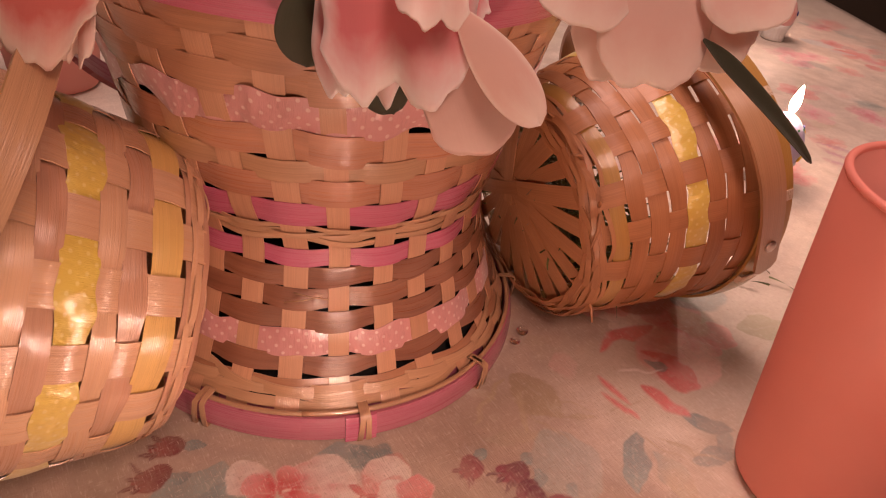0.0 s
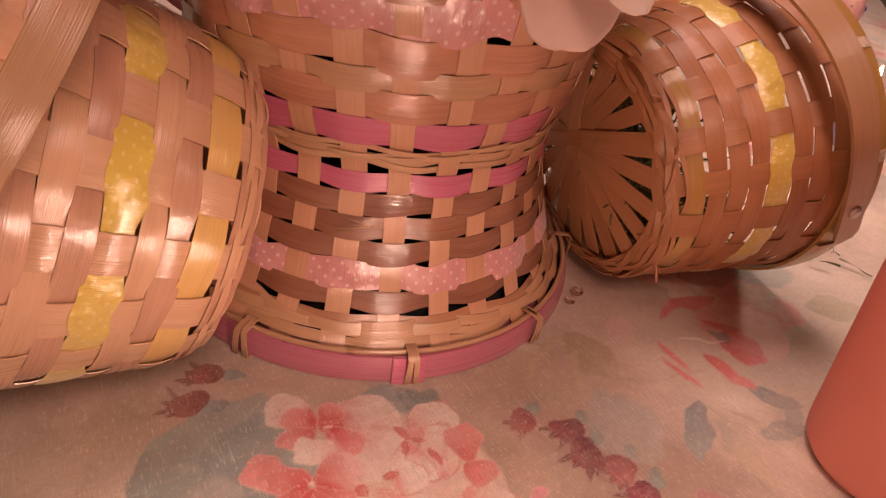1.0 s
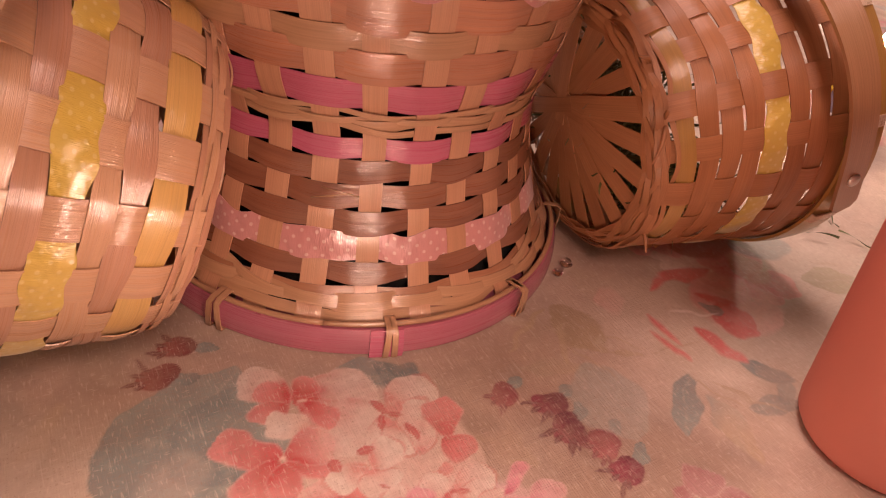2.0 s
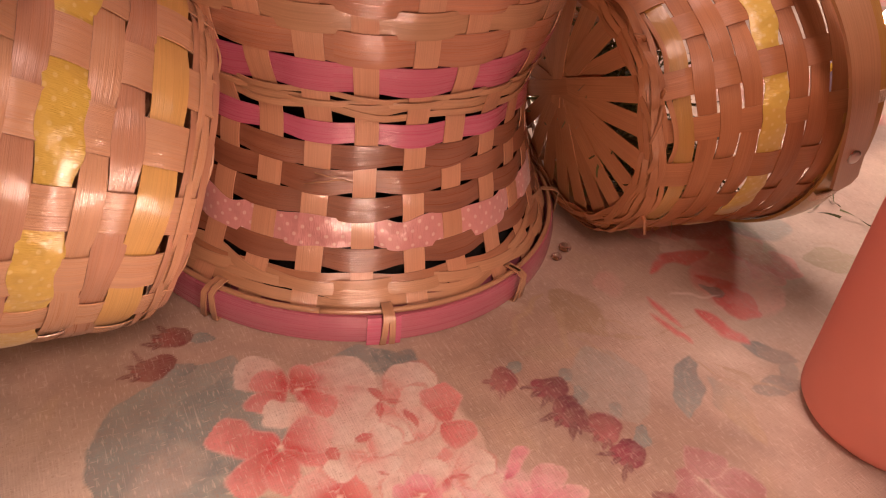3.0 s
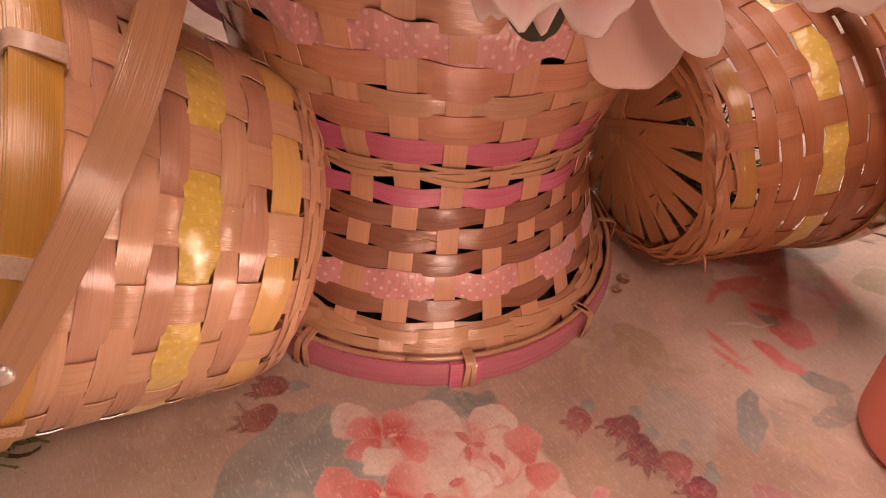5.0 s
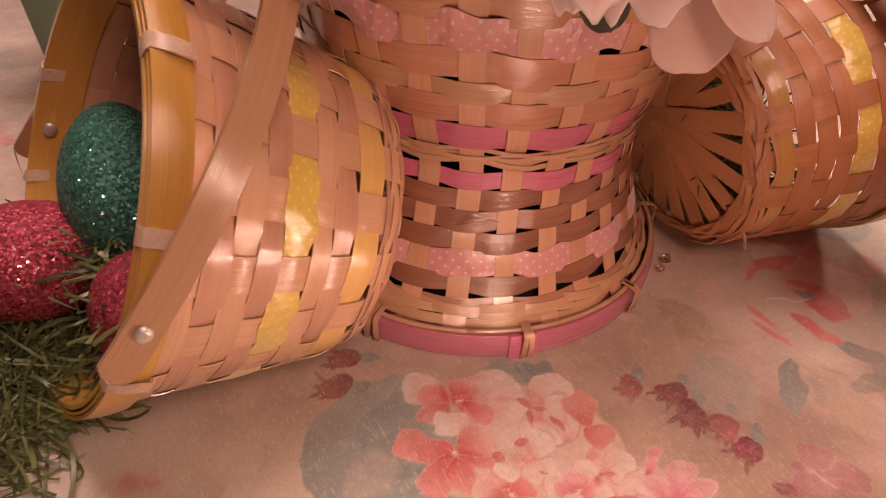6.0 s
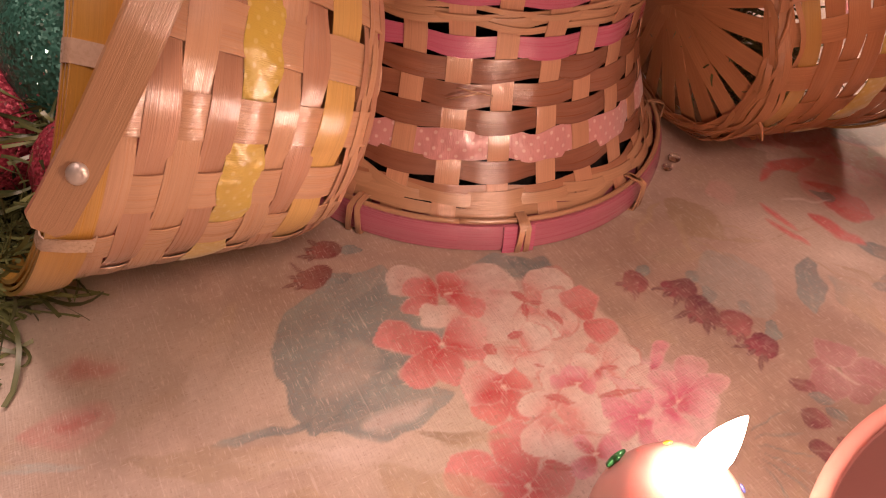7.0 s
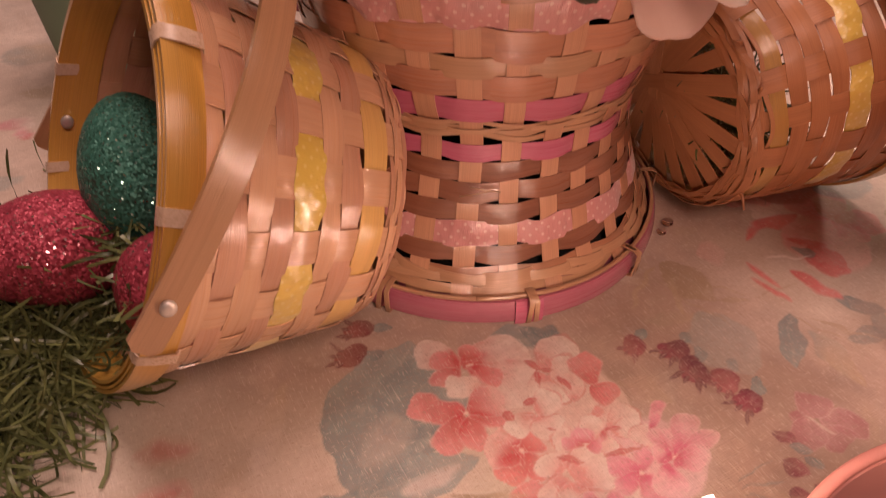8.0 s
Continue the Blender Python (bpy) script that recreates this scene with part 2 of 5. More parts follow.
for _m in (CORAL, SALMON, MINT):
    _nt = _m.node_tree
    _t = node(_nt, "ShaderNodeBsdfTranslucent")
    _c = _nt.nodes["Principled BSDF"].inputs["Base Color"].links[0].from_socket
    _nt.links.new(_c, _t.inputs[0])
    _x = node(_nt, "ShaderNodeMixShader")
    _x.inputs[0].default_value = 0.36
    _nt.links.new(_nt.nodes["Principled BSDF"].outputs[0], _x.inputs[1])
    _nt.links.new(_t.outputs[0], _x.inputs[2])
    _nt.links.new(_x.outputs[0], _nt.nodes["Material Output"].inputs[0])
FLOOR_WOOD = painted("dark_floor_boards", (0.035, 0.020, 0.013), (0.022, 0.012, 0.008), 0.55, 6)
WALL_PAINT = painted("warm_wall_paint", (0.20, 0.145, 0.105), (0.17, 0.125, 0.09), 0.8, 3)
CEIL_PAINT = painted("white_ceiling_paint", (0.34, 0.31, 0.27), (0.31, 0.28, 0.25), 0.85, 3)
TABLE_WOOD = painted("table_wood", (0.22, 0.11, 0.06), (0.16, 0.08, 0.04), 0.45, 12)


def shred_material():
    m, nt, b = material("green_paper_shred")
    rnd = node(nt, "ShaderNodeNewGeometry").outputs["Random Per Island"]
    uv = node(nt, "ShaderNodeTexCoord").outputs["UV"]
    crease = noise_at(nt, scaled(nt, uv, 60, 900), 1.0, 2)
    col = mixed(nt, rnd, (0.038, 0.054, 0.018), (0.175, 0.198, 0.068))
    col = mixed(nt, remap(nt, crease, 0.4, 0.7, 0, 0.4), col, (0.24, 0.235, 0.10))
    nt.links.new(col, b.inputs["Base Color"])
    b.inputs["Roughness"].default_value = 0.36
    return m


SHRED = shred_material()


def cloth_material():
    m, nt, b = material("printed_linen_cloth")
    obj = node(nt, "ShaderNodeTexCoord").outputs["Object"]
    att = node(nt, "ShaderNodeAttribute", attribute_name="print")
    rot = nt.nodes.new("ShaderNodeMapping")
    rot.inputs["Rotation"].default_value = (0, 0, radians(-29))
    nt.links.new(obj, rot.inputs[0])
    v = rot.outputs[0]
    warp_a = noise_at(nt, scaled(nt, v, 1500, 70), 1.0, 2)
    weft_a = noise_at(nt, scaled(nt, v, 70, 1500), 1.0, 2)
    slub_a = noise_at(nt, scaled(nt, v, 900, 55), 1.0, 1)
    slub_b = noise_at(nt, scaled(nt, v, 45, 1500), 1.0, 1)
    bands = []
    for direction in ("X", "Y"):
        w = node(nt, "ShaderNodeTexWave", Scale=330.0, Distortion=4.5, Detail=2.0)
        w.bands_direction = direction
        w.inputs["Detail Scale"].default_value = 0.35
        nt.links.new(v, w.inputs["Vector"])
        bands.append(w.outputs["Fac"])
    rib = maths(nt, "ADD", bands[0], bands[1])
    thread = maths(nt, "ADD", maths(nt, "ADD", warp_a, weft_a), maths(nt, "MULTIPLY", maths(nt, "SUBTRACT", 1.0, rib), 0.015))
    slub = maths(nt, "MAXIMUM", slub_a, maths(nt, "SUBTRACT", slub_b, 0.07))
    stain = noise_at(nt, v, 9.0, 4)
    col = mixed(nt, remap(nt, thread, 0.8, 1.3, 0.0, 0.16), att.outputs["Color"], (0.42, 0.32, 0.26))
    col = mixed(nt, remap(nt, slub, 0.66, 0.80, 0.0, 0.30), col, (0.80, 0.72, 0.65))
    col = mixed(nt, remap(nt, stain, 0.45, 0.75, 0.0, 0.16), col, (0.50, 0.34, 0.26))
    fleck = maths(nt, "MAXIMUM", noise_at(nt, scaled(nt, v, 1150, 260), 1.0, 1), maths(nt, "SUBTRACT", noise_at(nt, scaled(nt, v, 260, 1150), 1.0, 1), 0.04))
    col = mixed(nt, remap(nt, fleck, 0.60, 0.74, 0.0, 0.42), col, (0.74, 0.62, 0.53))
    col = mixed(nt, remap(nt, fleck, 0.44, 0.34, 0.0, 0.40), col, (0.33, 0.23, 0.17))
    grain = noise_at(nt, v, 330.0, 4, 0.7)
    col = mixed(nt, remap(nt, grain, 0.40, 0.68, 0.0, 0.24), col, (0.36, 0.25, 0.19))
    wash = noise_at(nt, v, 70.0, 4, 0.65)
    col = mixed(nt, remap(nt, wash, 0.48, 0.70, 0.0, 0.22), col, (0.46, 0.33, 0.25))
    col = mixed(nt, remap(nt, wash, 0.44, 0.28, 0.0, 0.20), col, (0.68, 0.58, 0.50))
    nt.links.new(col, b.inputs["Base Color"])
    nt.links.new(remap(nt, slub, 0.5, 0.8, 0.58, 0.42), b.inputs["Roughness"])
    b.inputs["Specular IOR Level"].default_value = 0.45
    crease = noise_at(nt, v, 26.0, 2)
    h = maths(nt, "ADD", maths(nt, "ADD", maths(nt, "MULTIPLY", rib, 0.032), maths(nt, "MULTIPLY", maths(nt, "ADD", maths(nt, "ADD", thread, slub), fleck), 0.30)), maths(nt, "MULTIPLY", crease, 2.0))
    relief(nt, b, h, 0.55, 0.0009)
    return m


LINEN = cloth_material()


# ---- mesh helpers ----
def grid_mesh(name, pts, nrm=None, thick=0.0, closed=False, uv=None):
    """A sheet of n x m points, or a slab of that thickness; u runs along, v across, in metres."""
    pts = np.asarray(pts, float)
    n, m = pts.shape[:2]
    if uv is None:
        du = np.linalg.norm(np.diff(pts[:, m // 2], axis=0), axis=1)
        dv = np.linalg.norm(np.diff(pts[n // 2], axis=0), axis=1)
        u = np.concatenate([[0], np.cumsum(du)])
        v = np.concatenate([[0], np.cumsum(dv)])
        if closed:
            u = np.append(u, u[-1] + du.mean())
    else:
        u, v = uv
        if closed:
            u = np.append(u, 2 * u[-1] - u[-2])
    idx = np.arange(n * m).reshape(n, m)
    loop = np.vstack([idx, idx[:1]]) if closed else idx
    a, b, c, d = loop[:-1, :-1], loop[1:, :-1], loop[1:, 1:], loop[:-1, 1:]
    quads = np.stack([a, b, c, d], -1).reshape(-1, 4)
    k = loop.shape[0] - 1
    ui, vi = np.meshgrid(np.arange(k), np.arange(m - 1), indexing="ij")
    fu = np.stack([u[ui], u[ui + 1], u[ui + 1], u[ui]], -1).reshape(-1, 4)
    fv = np.stack([v[vi], v[vi], v[vi + 1], v[vi + 1]], -1).reshape(-1, 4)
    verts = pts.reshape(-1, 3)
    if thick:
        nrm = np.asarray(nrm, float).reshape(-1, 3)
        back = verts - nrm * thick
        total = len(verts)
        verts = np.vstack([verts, back])
        lo = loop + total
        faces = [quads, quads[:, ::-1] + total]
        us, vs = [fu, fu[:, ::-1]], [fv, fv[:, ::-1]]
        for col, flip in ((0, False), (m - 1, True)):
            s = np.stack([loop[1:, col], loop[:-1, col], lo[:-1, col], lo[1:, col]], -1)
            faces.append(s[:, ::-1] if flip else s)
            uu = np.stack([u[1:k + 1], u[:k], u[:k], u[1:k + 1]], -1)
            us.append(uu[:, ::-1] if flip else uu)
            vs.append(np.full((k, 4), v[col]))
        if not closed:
            for row, flip in ((0, True), (n - 1, False)):
                s = np.stack([idx[row, 1:], idx[row, :-1], idx[row, :-1] + total, idx[row, 1:] + total], -1)
                faces.append(s[:, ::-1] if not flip else s)
                us.append(np.full((m - 1, 4), u[row]))
                vv = np.stack([v[1:], v[:-1], v[:-1], v[1:]], -1)
                vs.append(vv)
        sides = np.vstack(faces[2:])
        own, back_to = np.unique(sides, return_inverse=True)
        sides = back_to.reshape(sides.shape) + len(verts)
        verts = np.vstack([verts, verts[own]])
        quads, fu, fv = np.vstack(faces[:2] + [sides]), np.vstack(us), np.vstack(vs)
    me = raw_mesh(name, verts, quads, np.stack([fu, fv], -1))
    if thick:
        flags = np.ones(len(me.polygons), bool)
        flags[2 * len(faces[0]):] = False
        me.polygons.foreach_set("use_smooth", flags)
    return me


def raw_mesh(name, verts, quads, uvs=None, smooth=True):
    me = bpy.data.meshes.new(name)
    me.vertices.add(len(verts))
    me.vertices.foreach_set("co", np.ascontiguousarray(verts, np.float32).ravel())
    me.loops.add(len(quads) * 4)
    me.loops.foreach_set("vertex_index", np.ascontiguousarray(quads, np.int32).ravel())
    me.polygons.add(len(quads))
    me.polygons.foreach_set("loop_start", np.arange(0, len(quads) * 4, 4, dtype=np.int32))
    me.update(calc_edges=True)
    if uvs is not None:
        layer = me.uv_layers.new(name="UVMap")
        layer.data.foreach_set("uv", np.ascontiguousarray(uvs, np.float32).ravel())
    if smooth:
        me.polygons.foreach_set("use_smooth", np.ones(len(quads), bool))
    me.validate()
    return me


def part(name, mesh, mat, parent=None, label=""):
    if isinstance(mesh, bmesh.types.BMesh):
        bm, mesh = mesh, bpy.data.meshes.new(name)
        bm.to_mesh(mesh)
        bm.free()
        mesh.polygons.foreach_set("use_smooth", np.ones(len(mesh.polygons), bool))
    if not mesh.materials:
        mesh.materials.append(mat)
    ob = new(name, mesh)
    ob.parent = parent
    if label:
        tagged(ob, label)
    return ob


def thing(name, m, label, category, group="", kind=""):
    ob = new(name)
    ob.empty_display_size = 0.02
    ob.matrix_world = m
    return tagged(ob, label, category, group, kind)


def lathe(profile, seg=64, ripple=None):
    """A closed turned solid from (radius, height) pairs."""
    bm = bmesh.new()
    rings = []
    for r, z in profile:
        ring = []
        for i in range(seg):
            a = 2 * math.pi * i / seg
            k = 1 + (ripple(a, z) if ripple else 0)
            ring.append(bm.verts.new((r * k * math.cos(a), r * k * math.sin(a), z)))
        rings.append(ring)
    for lo, hi in zip(rings, rings[1:]):
        for i in range(seg):
            j = (i + 1) % seg
            bm.faces.new((lo[i], lo[j], hi[j], hi[i]))
    bm.faces.new(rings[0][::-1])
    bm.faces.new(rings[-1])
    return bm


def tube(points, radius, seg=8):
    """A round cord through the points; the radius may be a list."""
    pts = [Vector(p) for p in points]
    rad = radius if isinstance(radius, (list, tuple, np.ndarray)) else [radius] * len(pts)
    bm = bmesh.new()
    rings = []
    side = None
    for i, p in enumerate(pts):
        d = (pts[min(i + 1, len(pts) - 1)] - pts[max(i - 1, 0)]).normalized()
        if side is None:
            side = d.orthogonal().normalized()
        side = (side - d * side.dot(d)).normalized()
        up = d.cross(side)
        rings.append([bm.verts.new(p + (side * math.cos(a) + up * math.sin(a)) * rad[i]) for a in (2 * math.pi * k / seg for k in range(seg))])
    for lo, hi in zip(rings, rings[1:]):
        for i in range(seg):
            j = (i + 1) % seg
            bm.faces.new((lo[i], lo[j], hi[j], hi[i]))
    bm.faces.new(rings[0][::-1])
    bm.faces.new(rings[-1])
    return bm


def box(x0, x1, y0, y1, z0, z1, bevel=0.0):
    bm = bmesh.new()
    bmesh.ops.create_cube(bm, size=1.0)
    for v in bm.verts:
        v.co = ((x0 + x1) / 2 + v.co.x * (x1 - x0), (y0 + y1) / 2 + v.co.y * (y1 - y0), (z0 + z1) / 2 + v.co.z * (z1 - z0))
    if bevel:
        bmesh.ops.bevel(bm, geom=bm.edges[:], offset=bevel, segments=2, affect="EDGES", clamp_overlap=True)
    return bm


def flat(ob):
    ob.data.polygons.foreach_set("use_smooth", np.zeros(len(ob.data.polygons), bool))
    return ob


# ---- weaving ----
def plait(x):
    return np.tanh(1.3 * x) / np.tanh(1.3)


class Weave:
    """A round woven wall: radius by height, n stakes, the rows of weavers."""

    def __init__(self, heights, radii, n, phase, twist=None):
        self.h, self.r, self.n, self.phase = np.array(heights), np.array(radii), n, phase
        self.twist = twist or (lambda z: 0.0 * z)
        self.fine = np.linspace(self.h[0], self.h[-1], 200)
        rr = np.interp(self.fine, self.h, self.r)
        for _ in range(12):
            rr[1:-1] = (rr[:-2] + 2 * rr[1:-1] + rr[2:]) / 4
        self.rr = rr

    def radius(self, z):
        return np.interp(z, self.fine, self.rr)

    def slope(self, z):
        return (self.radius(z + 0.002) - self.radius(z - 0.002)) / 0.004

    def weaver(self, z, width, row, lift=0.0016, thick=0.0007, wob=0.0007, ruffle=0.0, seed=0, start=0.0, turns=1.0, bow=0.0002, over=0.0, belly=0.0, sag=0.0):
        """A hoop that passes over and under the stakes."""
        rng = np.random.default_rng(1000 + seed)
        k = self.n * 10
        az = start + np.linspace(0, 2 * np.pi * turns, int(k * turns), endpoint=False)
        a0 = np.radians(self.phase) + np.radians(self.twist(np.array(z)))
        sign = -1.0 if row % 2 else 1.0
        wave = sign * plait(np.cos(self.n / 2 * (az - a0)))
        drift = sum(rng.normal(0, wob) * np.sin(f * az + rng.uniform(0, 6.28)) for f in (2, 3, 5, 7, 11))
        swell = 1 + sum(rng.normal(0, 0.035) * np.sin(f * az + rng.uniform(0, 6.28)) for f in (3, 6, 9, 14))
        swell = swell * (1 + belly * wave)
        drift = drift - sag * wave
        t = np.linspace(-0.5, 0.5, 6)
        ruf = sum(rng.normal(0, ruffle) * np.sin(f * az + rng.uniform(0, 6.28)) for f in (9, 14, 23, 31)) if ruffle else 0 * az
        ruf2 = sum(rng.normal(0, ruffle) * np.sin(f * az + rng.uniform(0, 6.28)) for f in (11, 17, 29)) if ruffle else 0 * az
        s = self.slope(z)
        cosb = 1 / math.sqrt(1 + s * s)
        zz = z + drift[:, None] + (t[None] * width * swell[:, None] + (ruf[:, None] * np.maximum(t[None], 0) + ruf2[:, None] * np.minimum(t[None], 0)) * 2) * cosb
        rr = self.radius(np.clip(zz, self.fine[0], self.fine[-1])) + over + lift * wave[:, None] + bow * (1 - (2 * t[None]) ** 2) + (ruf - ruf2)[:, None] * 0.4 * t[None]
        pts = np.stack([rr * np.sin(az)[:, None], -rr * np.cos(az)[:, None], zz], -1)
        nrm = np.stack([np.sin(az)[:, None] * cosb + 0 * zz, -np.cos(az)[:, None] * cosb + 0 * zz, -s * cosb + 0 * zz], -1)
        r0 = float(self.radius(z))
        return grid_mesh("weaver", pts, nrm, thick, closed=turns >= 1.0, uv=(az * r0, (t + 0.5) * width))

    def stake(self, k, z0, z1, width, rows, lift=0.0009, thick=0.0008, seed=0):
        """One upright that passes the rows the other way round."""
        rng = np.random.default_rng(5000 + seed + k)
        zs = np.linspace(z0, z1, 90)
        zc = np.array([r[0] for r in rows])
        sg = np.array([(1.0 if r[1] % 2 else -1.0) * (-1.0 if k % 2 else 1.0) for r in rows])
        wave = np.interp(zs, zc, sg)
        wave = np.convolve(np.pad(wave, 2, mode="edge"), np.ones(5) / 5, "valid")
        az = np.radians(self.phase) + k * 2 * np.pi / self.n + np.radians(self.twist(zs)) + rng.normal(0, 0.006) + rng.normal(0, 0.006) * (zs - z0) / (z1 - z0)
        t = np.linspace(-0.5, 0.5, 5)
        rr = self.radius(zs)
        w = width * (0.78 + 0.22 * rr / rr.mean()) * rng.normal(1, 0.05)
        rad = rr[:, None] + lift * wave[:, None] + 0.00015 * (1 - (2 * t[None]) ** 2)
        tang = np.stack([np.cos(az), np.sin(az), 0 * az], -1)
        out = np.stack([np.sin(az), -np.cos(az), 0 * az], -1)
        pts = out[:, None] * rad[..., None] + tang[:, None] * (t[None] * w[:, None])[..., None]
        pts[..., 2] += zs[:, None]
        s = self.slope(np.clip(zs, self.fine[0], self.fine[-1]))
        nrm = out - np.stack([0 * s, 0 * s, s], -1)
        nrm /= np.linalg.norm(nrm, axis=1)[:, None]
        nrm = np.repeat(nrm[:, None], 5, 1)
        return grid_mesh("stake", pts[:, ::-1], nrm, thick)

    def reed(self, z, radius, row, amp, seed, over=0.0):
        """A thin loose reed round the wall."""
        return self.weaver(z, radius * 3.0, row, 0.0009, 0.0004, amp * 0.55, seed=9000 + seed, bow=0.0001, over=over)


def hoop(r0, r1, z0, z1, thick, seg=120, a0=0.0, a1=360.0, bulge=0.0, steps=6):
    """A flat band bent into a ring or an arc."""
    full = abs(a1 - a0) >= 360
    az = np.radians(np.linspace(a0, a1, seg, endpoint=not full))
    t = np.linspace(0, 1, steps)
    rr = r0 + (r1 - r0) * t + bulge * (1 - (2 * t - 1) ** 2)
    zz = z0 + (z1 - z0) * t
    pts = np.stack([rr[None] * np.sin(az)[:, None], -rr[None] * np.cos(az)[:, None], zz[None] + 0 * az[:, None]], -1)
    nrm = np.stack([np.sin(az)[:, None] + 0 * zz, -np.cos(az)[:, None] + 0 * zz, 0 * pts[..., 2]], -1)
    return grid_mesh("hoop", pts, nrm, thick, closed=full)


def rivet_mesh(r=0.0034, h=0.0016):
    return lathe([(r * 0.8, -0.002), (r, 0.0), (r, h * 0.35), (r * 0.82, h * 0.75), (r * 0.45, h), (r * 0.1, h * 1.05)], 20)


def tie_loop(wave, az, r_out, r_in, z0, z1, width, parent, mat, name="tie", lean=0.0):
    """A flat tie that wraps a band: up outside, over its edge and down inside."""
    path = [(r_in, z0), (r_in, z1), (r_in * 0.75 + r_out * 0.25, z1 + 0.0009), (r_in * 0.25 + r_out * 0.75, z1 + 0.0009), (r_out, z1 - 0.0006), (r_out + 0.0004, (z0 + z1) / 2), (r_out, z0), (r_out * 0.7 + r_in * 0.3, z0 - 0.001)]
    a = radians(az)
    out, tang = np.array([math.sin(a), -math.cos(a), 0]), np.array([math.cos(a), math.sin(a), 0])
    t = np.linspace(-0.5, 0.5, 3)
    pts = np.array([[out * r + tang * (w * width + lean * (z - z0)) + np.array([0, 0, z]) for w in t] for r, z in path])
    d = np.gradient(np.array(path), axis=0)
    nn = np.array([[out * dz - np.array([0, 0, 1]) * dr for _ in t] for dr, dz in d])
    nn /= np.maximum(np.linalg.norm(nn, axis=-1, keepdims=True), 1e-9)
    return part(name, grid_mesh(name, pts, -nn, 0.0007), mat, parent)


# ---- room ----
def room():
    w = tagged(part("floor", box(-2.2, 2.6, -2.4, 2.8, -0.80, -0.75), FLOOR_WOOD), "dark wooden floor in the unlit room", "floor", kind="structure")
    flat(w)
    for name, b in (("wall_north", (-2.3, 2.7, 2.8, 2.9, -0.80, 1.75)), ("wall_south", (-2.3, 2.7, -2.5, -2.4, -0.80, 1.75)),
                    ("wall_west", (-2.3, -2.2, -2.4, 2.8, -0.80, 1.75)), ("wall_east", (2.6, 2.7, -2.4, 2.8, -0.80, 1.75))):
        flat(tagged(part(name, box(*b), WALL_PAINT), "plain painted wall of the dim room", "wall", kind="structure"))
    flat(tagged(part("ceiling", box(-2.3, 2.7, -2.5, 2.9, 1.75, 1.80), CEIL_PAINT), "plain white ceiling of the room", "ceiling", kind="structure"))
    # made-up fixture round the overhead fill
    top = thing("ceiling_light", pose(-0.12, 0.34, 1.75), "added unseen ceiling light, round with a metal rim", "lamp")
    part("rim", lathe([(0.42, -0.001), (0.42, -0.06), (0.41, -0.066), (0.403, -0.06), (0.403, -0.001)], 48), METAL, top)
    # invented stand and reflector to carry the added front fill
    stand = thing("floor_lamp", pose(0.39, -0.965, -0.75), "added unseen floor lamp, warm, with a round metal reflector", "lamp")
    part("base", lathe([(0.15, 0.0), (0.15, 0.012), (0.13, 0.022), (0.02, 0.028)], 40), METAL, stand)
    part("pole", lathe([(0.012, 0.028), (0.012, 1.86)], 16), METAL, stand)
    dish = part("reflector", lathe([(0.02, -0.10), (0.14, -0.07), (0.24, 0.0), (0.245, 0.03), (0.238, 0.03), (0.232, 0.004), (0.135, -0.062), (0.02, -0.09)], 48), METAL, stand)
    aim = look((0.34, -0.85, 1.12), (0.02, -0.10, 0.0))
    dish.matrix_local = stand.matrix_world.inverted() @ aim @ pose(0, 0, 0.035, 180, 0, 0)


room()

TX0, TX1, TY0, TY1 = -0.66, 0.835, -0.62, 1.25


def table():
    t = thing("table", pose(0, 0, -0.75), "wooden dining table under a printed cloth", "table")
    part("tabletop", box(TX0, TX1, TY0, TY1, 0.722, 0.748, 0.004), TABLE_WOOD, t)
    leg = None
    for x in (TX0 + 0.08, TX1 - 0.08):
        for y in (TY0 + 0.08, TY1 - 0.08):
            if leg is None:
                leg = part("leg", lathe([(0.022, 0.0), (0.026, 0.02), (0.03, 0.35), (0.036, 0.66), (0.036, 0.722)], 24), TABLE_WOOD, t)
                leg.location = (x, y, 0)
            else:
                o = new("leg", leg.data)
                o.parent, o.location = t, (x, y, 0)


table()


# ---- tablecloth with its watercolour flower print ----
def lattice(x, y, cell, seed):
    """Smooth value noise in 0..1 on the plane."""
    rng = np.random.default_rng(seed)
    tab = rng.random((256, 256))
    u, v = x / cell, y / cell
    i, j = np.floor(u).astype(int), np.floor(v).astype(int)
    f, g = u - i, v - j
    f, g = f * f * (3 - 2 * f), g * g * (3 - 2 * g)
    i, j = i % 256, j % 256
    i1, j1 = (i + 1) % 256, (j + 1) % 256
    return (tab[i, j] * (1 - f) + tab[i1, j] * f) * (1 - g) + (tab[i, j1] * (1 - f) + tab[i1, j1] * f) * g


CORAL_IN, CORAL_OUT = (0.54, 0.040, 0.058), (0.70, 0.265, 0.255)
PALE_IN, PALE_OUT = (0.70, 0.44, 0.38), (0.76, 0.66, 0.59)
PINK_IN, PINK_OUT = (0.58, 0.06, 0.16), (0.74, 0.35, 0.41)
WINE_IN, WINE_OUT = (0.13, 0.008, 0.035), (0.30, 0.045, 0.085)
ROSE_IN, ROSE_OUT = (0.24, 0.035, 0.06), (0.44, 0.14, 0.15)
RUST_IN, RUST_OUT = (0.18, 0.035, 0.035), (0.32, 0.09, 0.08)
GREY_IN, GREY_OUT = (0.150, 0.210, 0.208), (0.285, 0.340, 0.318)
OLIVE_IN, OLIVE_OUT = (0.38, 0.28, 0.17), (0.50, 0.38, 0.25)
